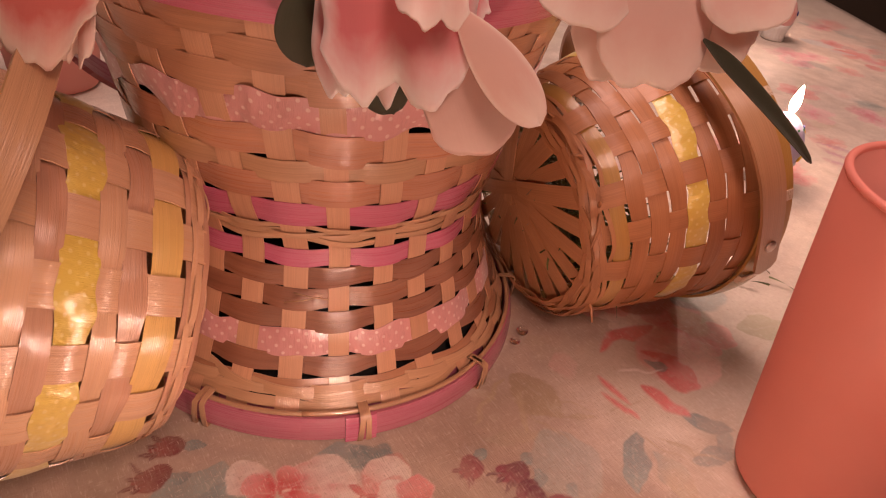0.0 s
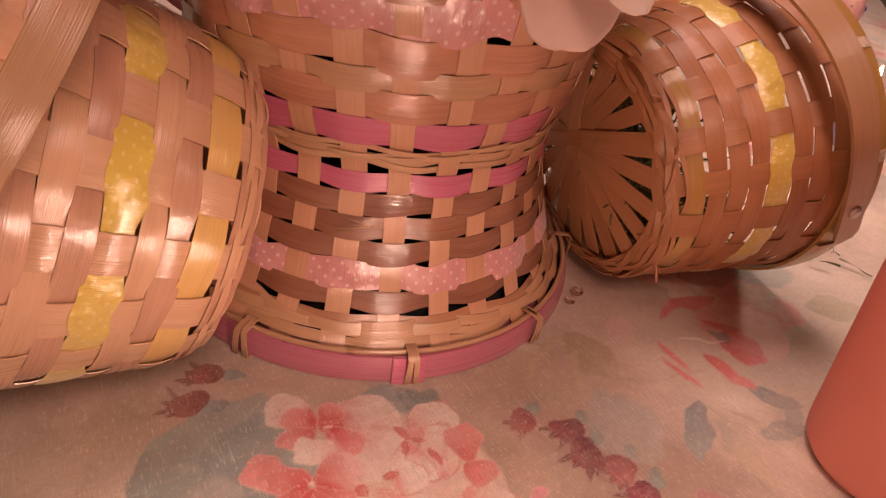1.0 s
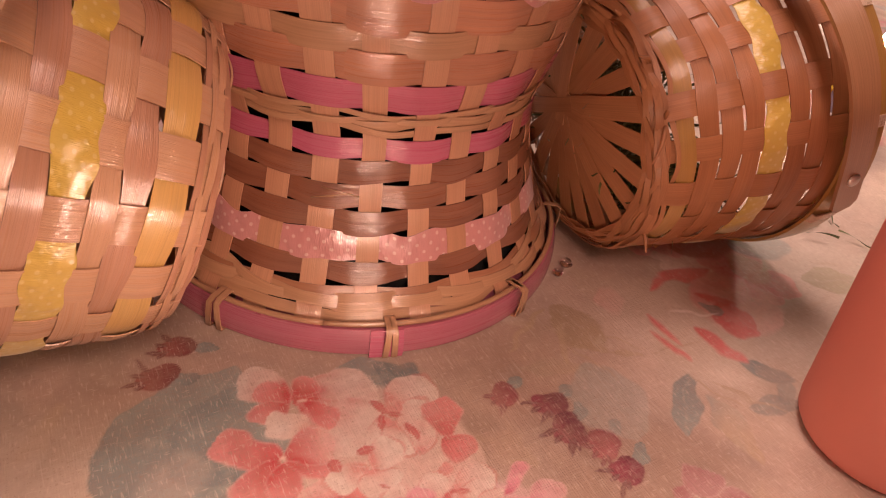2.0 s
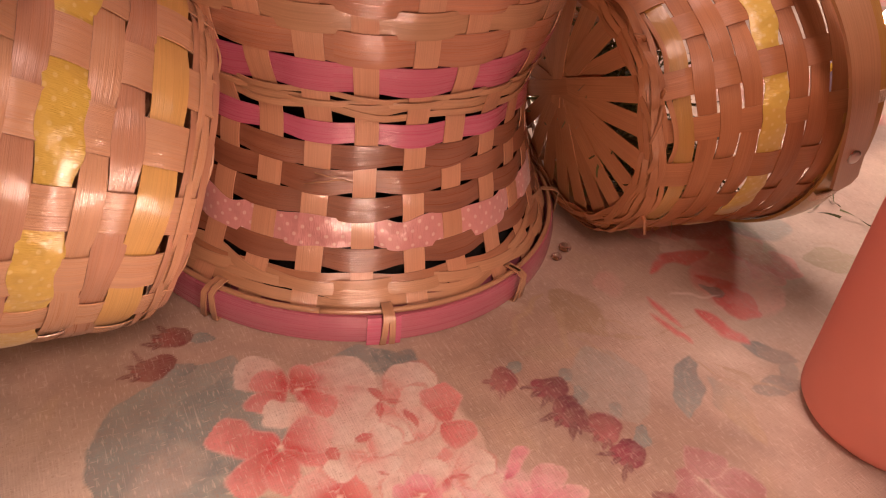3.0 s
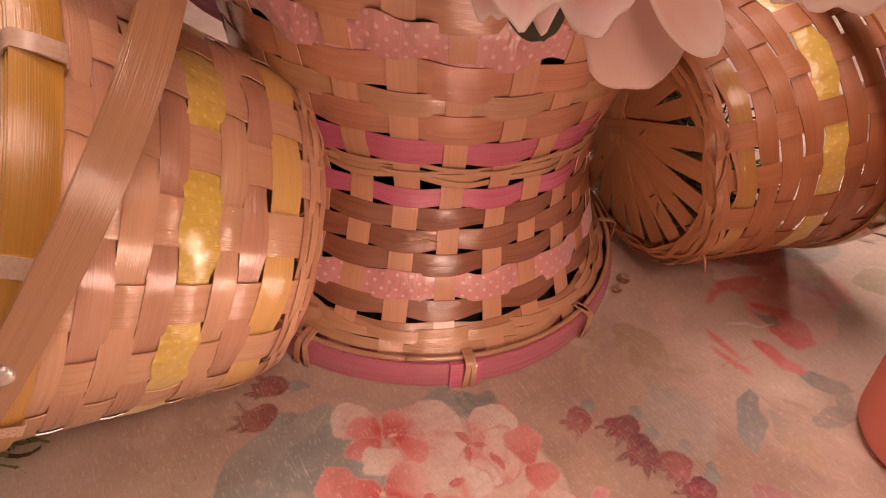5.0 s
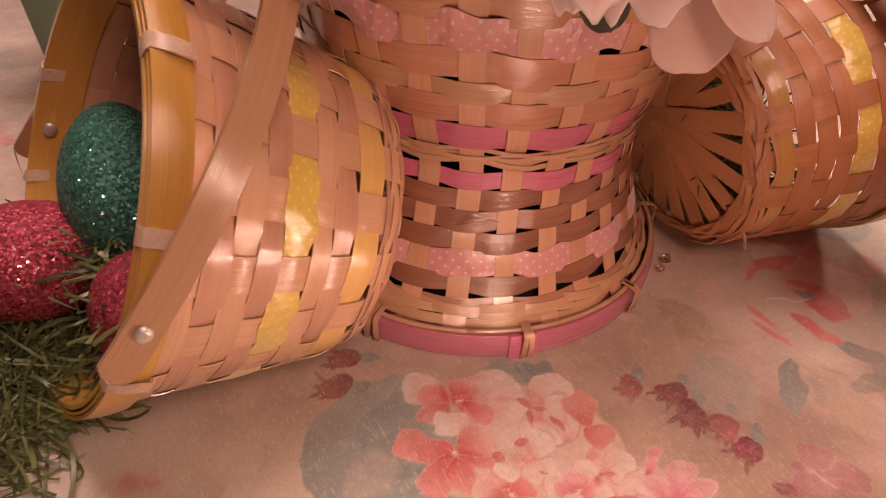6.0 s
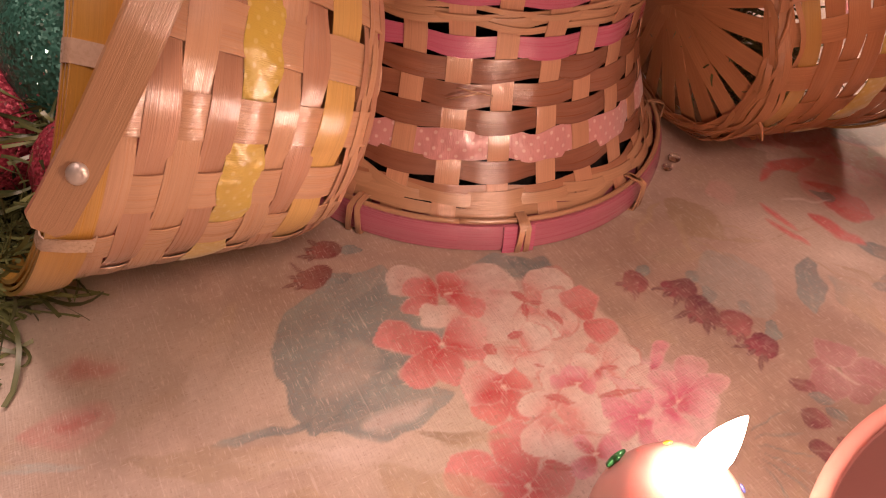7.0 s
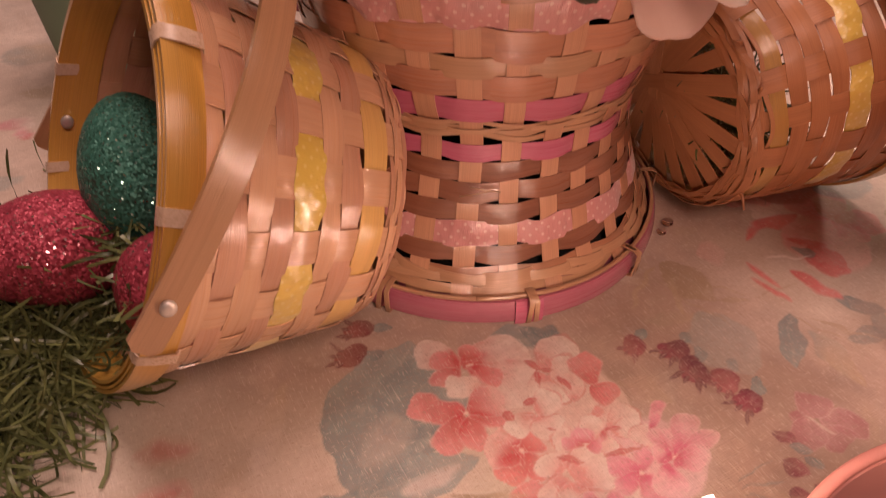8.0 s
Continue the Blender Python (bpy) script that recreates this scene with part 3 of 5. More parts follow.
DUST_IN, DUST_OUT = (0.40, 0.16, 0.18), (0.52, 0.29, 0.29)


class Print:
    def __init__(self, xs, ys):
        self.xs, self.ys = xs, ys
        self.X, self.Y = np.meshgrid(xs, ys)
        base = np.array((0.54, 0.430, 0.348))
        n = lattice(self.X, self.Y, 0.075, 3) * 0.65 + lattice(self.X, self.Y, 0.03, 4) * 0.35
        # brown wash, thinned towards the far side where brighter light falls
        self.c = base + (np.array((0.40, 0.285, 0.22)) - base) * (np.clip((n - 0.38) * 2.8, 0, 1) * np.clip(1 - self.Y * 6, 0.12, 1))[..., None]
        # far cloth whitened in its colour to stand in for stronger light there
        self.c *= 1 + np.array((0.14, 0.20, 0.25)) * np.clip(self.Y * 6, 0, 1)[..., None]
        f = lattice(self.X, self.Y, 0.016, 31) * 0.6 + lattice(self.X, self.Y, 0.006, 32) * 0.4
        self.c *= (1 + 0.42 * (f - 0.5))[..., None]
        f = lattice(self.X * 0.8 + self.Y * 0.6, (self.Y * 0.8 - self.X * 0.6) * 0.22, 0.011, 33)
        self.c += (np.array((0.44, 0.33, 0.25)) - self.c) * np.clip((f - 0.55) * 1.6, 0, 0.5)[..., None]
        g = lattice(self.X, self.Y, 0.09, 8)
        self.c += (np.array((0.60, 0.55, 0.44)) - self.c) * np.clip((g - 0.62) * 2.2, 0, 0.6)[..., None]
        self.wx = (lattice(self.X, self.Y, 0.008, 5) - 0.5) * 0.0042 + (lattice(self.X, self.Y, 0.003, 15) - 0.5) * 0.0007
        self.wy = (lattice(self.X, self.Y, 0.008, 6) - 0.5) * 0.0042 + (lattice(self.X, self.Y, 0.003, 16) - 0.5) * 0.0007
        self.blot = lattice(self.X, self.Y, 0.011, 7) * 0.6 + lattice(self.X, self.Y, 0.004, 9) * 0.4

    def dab(self, cx, cy, length, width, ang, inner, outer, alpha=1.0, shape="petal", soft=0.0007, fade=0.8):
        """One brush mark; its length runs from (cx, cy) in the direction ang (degrees)."""
        a = radians(ang)
        ca, sa = math.cos(a), math.sin(a)
        pad = length + width + 0.006
        i0, i1 = np.searchsorted(self.xs, (cx - pad, cx + pad))
        j0, j1 = np.searchsorted(self.ys, (cy - pad, cy + pad))
        if i1 <= i0 or j1 <= j0:
            return
        sl = (slice(j0, j1), slice(i0, i1))
        dx, dy = self.X[sl] + self.wx[sl] - cx, self.Y[sl] + self.wy[sl] - cy
        u, v = (dx * ca + dy * sa) / length, (-dx * sa + dy * ca) / width
        uc = np.clip(u, 0, 1)
        if shape == "petal":
            edge = np.sqrt(np.maximum(uc * (1 - uc), 0)) * (0.75 + 0.65 * uc)
        elif shape == "leaf":
            edge = np.sin(np.pi * uc) ** 0.85 * 0.5
        elif shape == "stroke":
            edge = np.sqrt(np.maximum(uc * (1 - uc), 0)) * 0.9
        else:
            edge = np.sqrt(np.maximum(uc * (1 - uc), 0))
        d = (edge - np.abs(v)) * width
        mask = np.clip(d / soft, 0, 1) * (u > 0) * (u < 1)
        t = np.clip(uc * 1.3 - 0.12 + (self.blot[sl] - 0.5) * 1.1, 0, 1)[..., None] ** fade
        col = np.array(inner) * (1 - t) + np.array(outer) * t
        rim = np.clip(1 - d / 0.0013, 0, 1) * mask
        if shape == "petal":
            col = col * (1 - 0.72 * rim[..., None]) + np.array((0.78, 0.66, 0.59)) * 0.72 * rim[..., None]
        else:
            col = col * (1 - 0.14 * rim[..., None])
        if shape == "leaf":
            vein = np.clip(1 - np.abs(v) * width / 0.0006, 0, 1)[..., None] * 0.35
            col = col * (1 - vein) + np.array((0.50, 0.44, 0.37)) * vein
        k = (mask * alpha * (0.80 + 0.35 * self.blot[sl]))[..., None].clip(0, 1)
        self.c[sl] = self.c[sl] * (1 - k) + col * k

    def flower(self, cx, cy, r, rot, inner, outer, n=5, alpha=0.92, heart=True):
        for k in range(n):
            a = rot + 360 * k / n + 9 * math.sin(k * 2.4 + rot)
            rr = r * (0.92 + 0.14 * math.sin(k * 1.7 + rot))
            self.dab(cx, cy, rr, rr * 0.72, a, inner, outer, alpha, fade=0.8)
        if heart:
            for k in range(4):
                a = radians(rot + 90 * k)
                self.dab(cx + 0.0012 * math.cos(a), cy + 0.0012 * math.sin(a), 0.003, 0.0022, rot + 90 * k, (0.52, 0.06, 0.07), inner, 0.8, "dot")
            self.dab(cx - 0.001, cy, 0.0022, 0.002, 0, (0.86, 0.70, 0.52), (0.86, 0.62, 0.50), 0.9, "dot")

    def bud(self, cx, cy, size, ang, inner=WINE_IN, outer=WINE_OUT):
        """A wine-red bud with a grey cap behind and torn tips before."""
        a = radians(ang)
        ca, sa = math.cos(a), math.sin(a)
        size *= 1.43
        self.dab(cx - ca * size * 1.02, cy - sa * size * 1.02, size * 0.60, size * 0.50, ang + 8, GREY_IN, GREY_OUT, 0.9, "dot", 0.0004)
        self.dab(cx - ca * size * 0.52, cy - sa * size * 0.52, size * 0.98, size * 0.92, ang, inner, outer, 0.95, "dot", 0.0004, 1.3)
        for k, ln in ((-46, 0.55), (-12, 0.36), (26, 0.62), (44, 0.40)):
            b = radians(ang + k)
            self.dab(cx + math.cos(b) * size * 0.26, cy + math.sin(b) * size * 0.26, size * ln, size * 0.17, ang + k * 0.8, inner, inner, 0.9, "leaf", 0.0004)


def steps(parts):
    out = []
    for a, b, d in parts:
        out.extend(np.arange(a, b - d * 0.5, d))
    return out + [parts[-1][1]]


def tablecloth():
    xs = np.array([TX0 - 0.006] + steps([(TX0, -0.42, 0.016), (-0.42, -0.205, 0.004), (-0.205, 0.296, 0.00075), (0.296, 0.74, 0.0032), (0.74, TX1, 0.013)]) + [TX1 + 0.006])
    ys = np.array([TY0 - 0.006] + steps([(TY0, -0.32, 0.02), (-0.32, -0.245, 0.003), (-0.245, 0.016, 0.00075), (0.016, 0.10, 0.0022), (0.10, 0.75, 0.0032), (0.75, TY1, 0.02)]) + [TY1 + 0.006])
    p = Print(xs, ys)
    rnd = random.Random(11)
    # scattered sprays over the rest of the cloth
    for _ in range(46):
        x, y = rnd.uniform(TX0, TX1), rnd.uniform(TY0, TY1)
        if -0.17 < x < 0.25 and -0.26 < y < 0.0:
            continue
        kind = rnd.random()
        for k in range(3):
            a = rnd.uniform(0, 360)
            p.dab(x, y, rnd.uniform(0.03, 0.07), rnd.uniform(0.015, 0.03), a, GREY_IN if kind < 0.6 else OLIVE_IN, GREY_OUT if kind < 0.6 else OLIVE_OUT, 0.5, "leaf", 0.004)
        for k in range(rnd.randint(3, 7)):
            cols = rnd.choice(((CORAL_IN, CORAL_OUT), (PINK_IN, PINK_OUT), (PALE_IN, PALE_OUT), (DUST_IN, DUST_OUT)))
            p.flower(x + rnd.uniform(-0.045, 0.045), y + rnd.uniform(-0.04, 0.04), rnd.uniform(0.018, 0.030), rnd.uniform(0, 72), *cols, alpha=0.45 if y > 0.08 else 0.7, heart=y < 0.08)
    # thin brown and grey brush marks all over the front
    for _ in range(70):
        x, y = rnd.uniform(-0.22, 0.28), rnd.uniform(-0.26, 0.02)
        tint = rnd.choice(((0.40, 0.27, 0.18), (0.36, 0.30, 0.22), (0.72, 0.63, 0.56), (0.50, 0.34, 0.27)))
        p.dab(x, y, rnd.uniform(0.015, 0.05), rnd.uniform(0.003, 0.014), rnd.gauss(10, 35), tint, OLIVE_OUT, rnd.uniform(0.25, 0.55), rnd.choice(("stroke", "leaf", "dot")), rnd.uniform(0.0012, 0.004))
    # seen sprays: behind the cups and past the tipped baskets
    for x, y, l, w, a in ((0.50, 0.41, 0.06, 0.022, 20), (0.53, 0.30, 0.05, 0.012, -25), (0.4620, 0.2748, 0.0443, 0.0120, -58), (0.4541, 0.2492, 0.0297, 0.0100, -61), (0.72, 0.62, 0.07, 0.03, 150), (0.36, 0.05, 0.03, 0.016, 30)):
        p.dab(x, y, l, w, a, DUST_IN, DUST_OUT, 0.6, "leaf", 0.002)
    for x, y, r, q in ((0.70, 0.60, 0.030, 10), (0.735, 0.57, 0.026, 40), (0.69, 0.645, 0.022, 60), (0.52, 0.42, 0.026, 25)):
        p.flower(x, y, r, q, CORAL_IN, CORAL_OUT, alpha=0.7)
    # grey and mauve brush marks towards the far edge
    p.dab(0.640, 0.655, 0.060, 0.034, -40, (0.40, 0.43, 0.44), (0.52, 0.53, 0.52), 0.8, "leaf", 0.004)
    p.dab(0.660, 0.610, 0.045, 0.020, -20, (0.40, 0.43, 0.44), (0.56, 0.56, 0.54), 0.7, "leaf", 0.004)
    p.dab(0.560, 0.530, 0.050, 0.018, 55, (0.48, 0.45, 0.41), (0.58, 0.54, 0.49), 0.6, "leaf", 0.005)
    p.dab(0.676, 0.620, 0.050, 0.012, -38, CORAL_IN, CORAL_OUT, 0.85, "stroke", 0.003)
    p.dab(0.690, 0.560, 0.030, 0.020, -60, CORAL_IN, CORAL_OUT, 0.75, "petal", 0.003)
    p.dab(0.545, 0.445, 0.038, 0.026, -15, (0.66, 0.34, 0.33), PALE_OUT, 0.6, "petal", 0.004)
    for x, y, l, w, q in ((0.468, 0.282, 0.040, 0.009, -35), (0.462, 0.262, 0.034, 0.007, -28), (0.458, 0.244, 0.030, 0.008, -42), (0.476, 0.238, 0.024, 0.006, 10)):
        p.dab(x, y, l, w, q, (0.36, 0.13, 0.24), (0.52, 0.28, 0.36), 0.8, "leaf", 0.0015)
    p.dab(-0.325, 0.100, 0.040, 0.016, 10, OLIVE_IN, OLIVE_OUT, 0.6, "leaf")
    p.dab(-0.290, 0.112, 0.022, 0.010, 5, CORAL_IN, CORAL_OUT, 0.9, "leaf")
    p.dab(-0.360, 0.150, 0.045, 0.04, 30, GREY_IN, OLIVE_OUT, 0.6, "dot", 0.003)
    p.dab(-0.292, 0.040, 0.020, 0.010, 120, CORAL_IN, PINK_OUT, 0.8, "leaf")
    p.dab(-0.318, 0.055, 0.024, 0.016, 20, PINK_IN, PALE_OUT, 0.6, "petal")
    p.dab(-0.300, -0.02, 0.035, 0.018, 40, GREY_IN, GREY_OUT, 0.6, "leaf", 0.002)
    # large grey leaf with its stem, and the leaf tips behind the blossom
    for x, y, l, w, q in ((-0.0494, -0.2080, 0.0866, 0.0560, 79), (-0.0463, -0.2068, 0.0491, 0.0230, 23), (-0.0404, -0.1810, 0.0551, 0.0420, 59)):
        p.dab(x, y, l, w, q, GREY_IN, GREY_OUT, 0.92, "leaf", 0.0007)
    p.dab(-0.0503, -0.1924, 0.0312, 0.0238, 49, (0.44, 0.41, 0.36), (0.50, 0.46, 0.40), 0.6, "dot", 0.006)
    p.dab(-0.0431, -0.1544, 0.0196, 0.0153, 46, GREY_IN, GREY_IN, 0.5, "dot", 0.004)
    for x, y, l, w, q in ((-0.0336, -0.2062, 0.0276, 0.0094, 28), (-0.0469, -0.2191, 0.0320, 0.0107, 18), (-0.0752, -0.2205, 0.0304, 0.0092, 7)):
        p.dab(x, y, l, w, q, (0.74, 0.66, 0.60), (0.70, 0.60, 0.53), 0.6, "dot", 0.003)
    p.dab(-0.0161, -0.2062, 0.0280, 0.0044, 1, (0.24, 0.17, 0.09), OLIVE_IN, 0.85, "leaf")
    for x, y, l, w, q in ((-0.0264, -0.2169, 0.0296, 0.0149, -39), (-0.0585, -0.2348, 0.0236, 0.0064, 13)):
        p.dab(x, y, l, w, q, OLIVE_IN, OLIVE_OUT, 0.7, "leaf", 0.0012)
    p.dab(-0.0810, -0.2165, 0.0370, 0.0044, 23, GREY_OUT, GREY_IN, 0.9, "stroke")
    p.dab(-0.0700, -0.2250, 0.0480, 0.0130, 21, (0.74, 0.66, 0.59), (0.70, 0.61, 0.54), 0.55, "leaf", 0.003)
    p.dab(0.002, -0.128, 0.042, 0.024, 12, GREY_OUT, GREY_IN, 0.9, "leaf", 0.001)
    p.dab(0.022, -0.114, 0.026, 0.016, -28, GREY_IN, GREY_IN, 0.9, "leaf", 0.001)
    p.dab(0.010, -0.108, 0.022, 0.014, 60, GREY_OUT, GREY_OUT, 0.7, "leaf", 0.001)
    # the large blossom head: a pale wash, then pale petals, upper half and lower half
    for x, y, l, w, q in ((-0.005, -0.150, 0.075, 0.062, -12), (0.010, -0.185, 0.070, 0.056, 2), (0.020, -0.210, 0.050, 0.045, -20)):
        p.dab(x, y, l, w, q, (0.68, 0.46, 0.40), (0.72, 0.56, 0.49), 0.80, "dot", 0.003)
    p.dab(0.052, -0.192, 0.047, 0.046, 12, (0.72, 0.40, 0.43), (0.75, 0.52, 0.53), 0.75, "dot", 0.003)
    # the large blossom head, drawn back to front
    # upper coral flower with two broad petals that run out pale
    for x, y, l, w, q in ((-0.0060, -0.1400, 0.0320, 0.0276, 14), (-0.0050, -0.1410, 0.0351, 0.0245, -20), (-0.0060, -0.1390, 0.0269, 0.0170, 158)):
        p.dab(x, y, l, w, q, CORAL_IN, PALE_OUT, 0.95, "petal", fade=0.45)
    for x, y, l, w, q in ((-0.0060, -0.1380, 0.0171, 0.0124, 173), (-0.0080, -0.1400, 0.0170, 0.0109, -135), (-0.0040, -0.1410, 0.0175, 0.0117, -24), (-0.0050, -0.1380, 0.0121, 0.0096, 66)):
        p.dab(x, y, l, w, q, CORAL_IN, CORAL_OUT, 0.95, "petal")
    # left coral flower
    for x, y, l, w, q in ((-0.0060, -0.1660, 0.0262, 0.0145, 173), (-0.0060, -0.1670, 0.0220, 0.0156, -120), (-0.0050, -0.1670, 0.0177, 0.0104, -74), (-0.0050, -0.1670, 0.0192, 0.0096, -9)):
        p.dab(x, y, l, w, q, CORAL_IN, CORAL_OUT, 0.97, "petal")
    for x, y, l, w, q in ((0.0010, -0.1530, 0.0173, 0.0135, 170), (0.0240, -0.1640, 0.0128, 0.0091, -141)):
        p.dab(x, y, l, w, q, PALE_IN, PALE_OUT, 0.97, "petal", fade=0.5)
    for x, y, l, w, q in ((-0.0060, -0.1650, 0.0192, 0.0152, 28),):
        p.dab(x, y, l, w, q, CORAL_IN, (0.75, 0.46, 0.43), 0.95, "petal")
    # deep coral flower below it
    for x, y, l, w, q in ((0.0170, -0.1840, 0.0106, 0.0111, 41), (0.0170, -0.1850, 0.0170, 0.0125, -118), (0.0180, -0.1850, 0.0158, 0.0101, -55)):
        p.dab(x, y, l, w, q, (0.52, 0.035, 0.05), (0.70, 0.24, 0.22), 0.95, "petal")
    for x, y, l, w, q in ((0.0170, -0.1840, 0.0161, 0.0155, -173), (0.0160, -0.1810, 0.0092, 0.0105, 139)):
        p.dab(x, y, l, w, q, CORAL_IN, (0.76, 0.48, 0.44), 0.92, "petal")
    # large coral flower at the front
    for x, y, l, w, q in ((0.0220, -0.2220, 0.0241, 0.0170, 95), (0.0220, -0.2230, 0.0265, 0.0161, 169), (0.0230, -0.2230, 0.0175, 0.0123, 13), (0.0220, -0.2240, 0.0175, 0.0115, -149), (0.0230, -0.2240, 0.0113, 0.0117, -45)):
        p.dab(x, y, l, w, q, CORAL_IN, CORAL_OUT, 0.95, "petal")
    # pale petals that overlap, each with a pink shade along its edge
    for x, y, l, w, q in ((0.0310, -0.1410, 0.0244, 0.0176, 55), (0.0320, -0.1420, 0.0199, 0.0130, -108), (0.0320, -0.1440, 0.0153, 0.0154, -58), (0.0440, -0.1570, 0.0250, 0.0145, 92), (0.0520, -0.1620, 0.0122, 0.0187, -35), (0.0240, -0.1650, 0.0163, 0.0116, -137), (0.0240, -0.1650, 0.0142, 0.0146, -51), (0.0240, -0.1640, 0.0149, 0.0117, 42), (0.0450, -0.1810, 0.0143, 0.0138, 168), (0.0470, -0.1790, 0.0149, 0.0120, 70),
                          (0.0470, -0.1820, 0.0151, 0.0137, -8), (0.0450, -0.1840, 0.0170, 0.0106, -152), (0.0580, -0.1720, 0.0158, 0.0116, 35), (0.0600, -0.1740, 0.0133, 0.0109, 13), (0.0670, -0.1770, 0.0132, 0.0138, 9), (0.0360, -0.1950, 0.0136, 0.0132, 144), (0.0360, -0.1970, 0.0166, 0.0129, -123), (0.0370, -0.1950, 0.0196, 0.0196, 15), (0.0370, -0.1980, 0.0171, 0.0138, -83), (0.0480, -0.2080, 0.0181, 0.0121, 6)):
        p.dab(x, y, l * 1.09, w * 1.16, q, (0.58, 0.12, 0.12), (0.64, 0.27, 0.24), 0.62, "dot", 0.0012)
        p.dab(x, y, l, w, q, (0.68, 0.32, 0.29), PALE_OUT, 0.97, "petal", fade=0.42)
    # small coral flowers
    for x, y, l, w, q in ((0.0460, -0.1800, 0.0110, 0.0093, 180), (0.0460, -0.1800, 0.0081, 0.0084, -7), (0.0460, -0.1800, 0.0091, 0.0097, 96), (0.0580, -0.1720, 0.0081, 0.0051, -120), (0.0470, -0.2090, 0.0086, 0.0072, 144), (0.0470, -0.2090, 0.0102, 0.0099, 11), (0.0470, -0.2100, 0.0114, 0.0081, -128)):
        p.dab(x, y, l, w, q, CORAL_IN, PINK_OUT, 0.95, "petal")
    # right-hand coral petals
    for x, y, l, w, q in ((0.0550, -0.1490, 0.0196, 0.0141, 105), (0.0520, -0.1500, 0.0143, 0.0139, -25)):
        p.dab(x, y, l, w, q, CORAL_IN, CORAL_OUT, 0.92, "petal")
    # magenta flowers by the candle
    for x, y, l, w, q in ((0.0660, -0.1940, 0.0130, 0.0106, 157), (0.0660, -0.1940, 0.0121, 0.0074, 66), (0.0650, -0.1950, 0.0142, 0.0098, -141), (0.0660, -0.1950, 0.0136, 0.0139, -54), (0.0760, -0.1720, 0.0170, 0.0060, 62)):
        p.dab(x, y, l, w, q, PINK_IN, PINK_OUT, 0.95, "petal")
    for x, y, l, w, q in ((0.0810, -0.1860, 0.0160, 0.0124, 90), (0.0820, -0.1850, 0.0252, 0.0104, 56), (0.0820, -0.1860, 0.0246, 0.0092, 27), (0.0820, -0.1860, 0.0151, 0.0130, -8), (0.0810, -0.1870, 0.0184, 0.0129, -103), (0.0810, -0.1860, 0.0089, 0.0107, 153)):
        p.dab(x, y, l, w, q, PINK_IN, (0.77, 0.49, 0.51), 0.93, "petal", fade=0.6)
    # coral gaps between the pale petals
    for x, y, l, w, q in ((0.0210, -0.1360, 0.0112, 0.0049, -27), (0.0280, -0.1410, 0.0091, 0.0048, -84), (0.0290, -0.1400, 0.0090, 0.0027, 0), (0.0390, -0.1420, 0.0104, 0.0054, -73), (0.0090, -0.1640, 0.0072, 0.0061, -34), (0.0190, -0.1610, 0.0076, 0.0045, 23), (0.0400, -0.1590, 0.0042, 0.0006, 45), (0.0290, -0.1720, 0.0050, 0.0018, 0), (0.0310, -0.1860, 0.0136, 0.0040, -17), (0.0530, -0.1870, 0.0187, 0.0026, 16), (0.0560, -0.1720, 0.0091, 0.0028, -6), (0.0290, -0.2140, 0.0112, 0.0037, -10), (0.0520, -0.1510, 0.0104, 0.0017, 17), (0.0400, -0.2060, 0.0061, 0.0018, -9)):
        p.dab(x, y, l, w, q, (0.54, 0.06, 0.07), (0.62, 0.15, 0.14), 0.95, "leaf", 0.0004)
    # pale hearts
    for x, y in ((-0.0070, -0.1660), (0.0160, -0.1840), (0.0210, -0.2230), (0.0450, -0.1800), (0.0460, -0.2090), (0.0650, -0.1950), (-0.0050, -0.1400), (0.0810, -0.1850)):
        p.dab(x, y, 0.0024, 0.0021, 10, (0.86, 0.70, 0.60), (0.84, 0.66, 0.56), 0.9, "dot")
    # wine-red buds
    for x, y, s, a in ((0.0785, -0.1245, 0.0095, 232), (0.0965, -0.1275, 0.0105, 228), (0.1040, -0.1395, 0.0120, 245), (0.1165, -0.1440, 0.0100, 238), (0.1240, -0.1560, 0.0110, 232)):
        p.bud(x, y, s, a, *((ROSE_IN, ROSE_OUT) if s < 0.0102 else (WINE_IN, WINE_OUT)))
    p.bud(-0.060, -0.1345, 0.011, 190, RUST_IN, RUST_OUT)
    p.bud(-0.058, -0.1170, 0.011, 186, RUST_IN, RUST_OUT)
    # grey leaves by the buds and the right-hand sprig
    p.dab(0.1159, -0.1001, 0.0453, 0.0380, -70, GREY_OUT, (0.44, 0.42, 0.37), 0.6, "leaf", 0.002)
    p.dab(0.1644, -0.0996, 0.0384, 0.0155, -107, GREY_IN, GREY_OUT, 0.92, "leaf")
    p.dab(0.1713, -0.1116, 0.0360, 0.0158, -73, GREY_OUT, OLIVE_OUT, 0.75, "leaf")
    p.dab(0.1772, -0.1034, 0.0310, 0.0063, -33, OLIVE_IN, OLIVE_IN, 0.8, "leaf")
    p.dab(0.1940, -0.0900, 0.0240, 0.0126, -19, GREY_IN, GREY_IN, 0.85, "leaf")
    p.dab(0.186, -0.117, 0.030, 0.012, 12, GREY_IN, GREY_IN, 0.9, "leaf")
    p.dab(0.205, -0.112, 0.016, 0.010, 60, GREY_IN, GREY_OUT, 0.9, "leaf")
    for x, y, l, a in ((0.160, -0.098, 0.05, -38), (0.172, -0.101, 0.045, -26), (0.150, -0.088, 0.03, 20), (0.100, -0.078, 0.045, -48), (0.112, -0.070, 0.04, -30)):
        p.dab(x, y, l, 0.0022, a, OLIVE_IN, OLIVE_OUT, 0.8, "stroke")
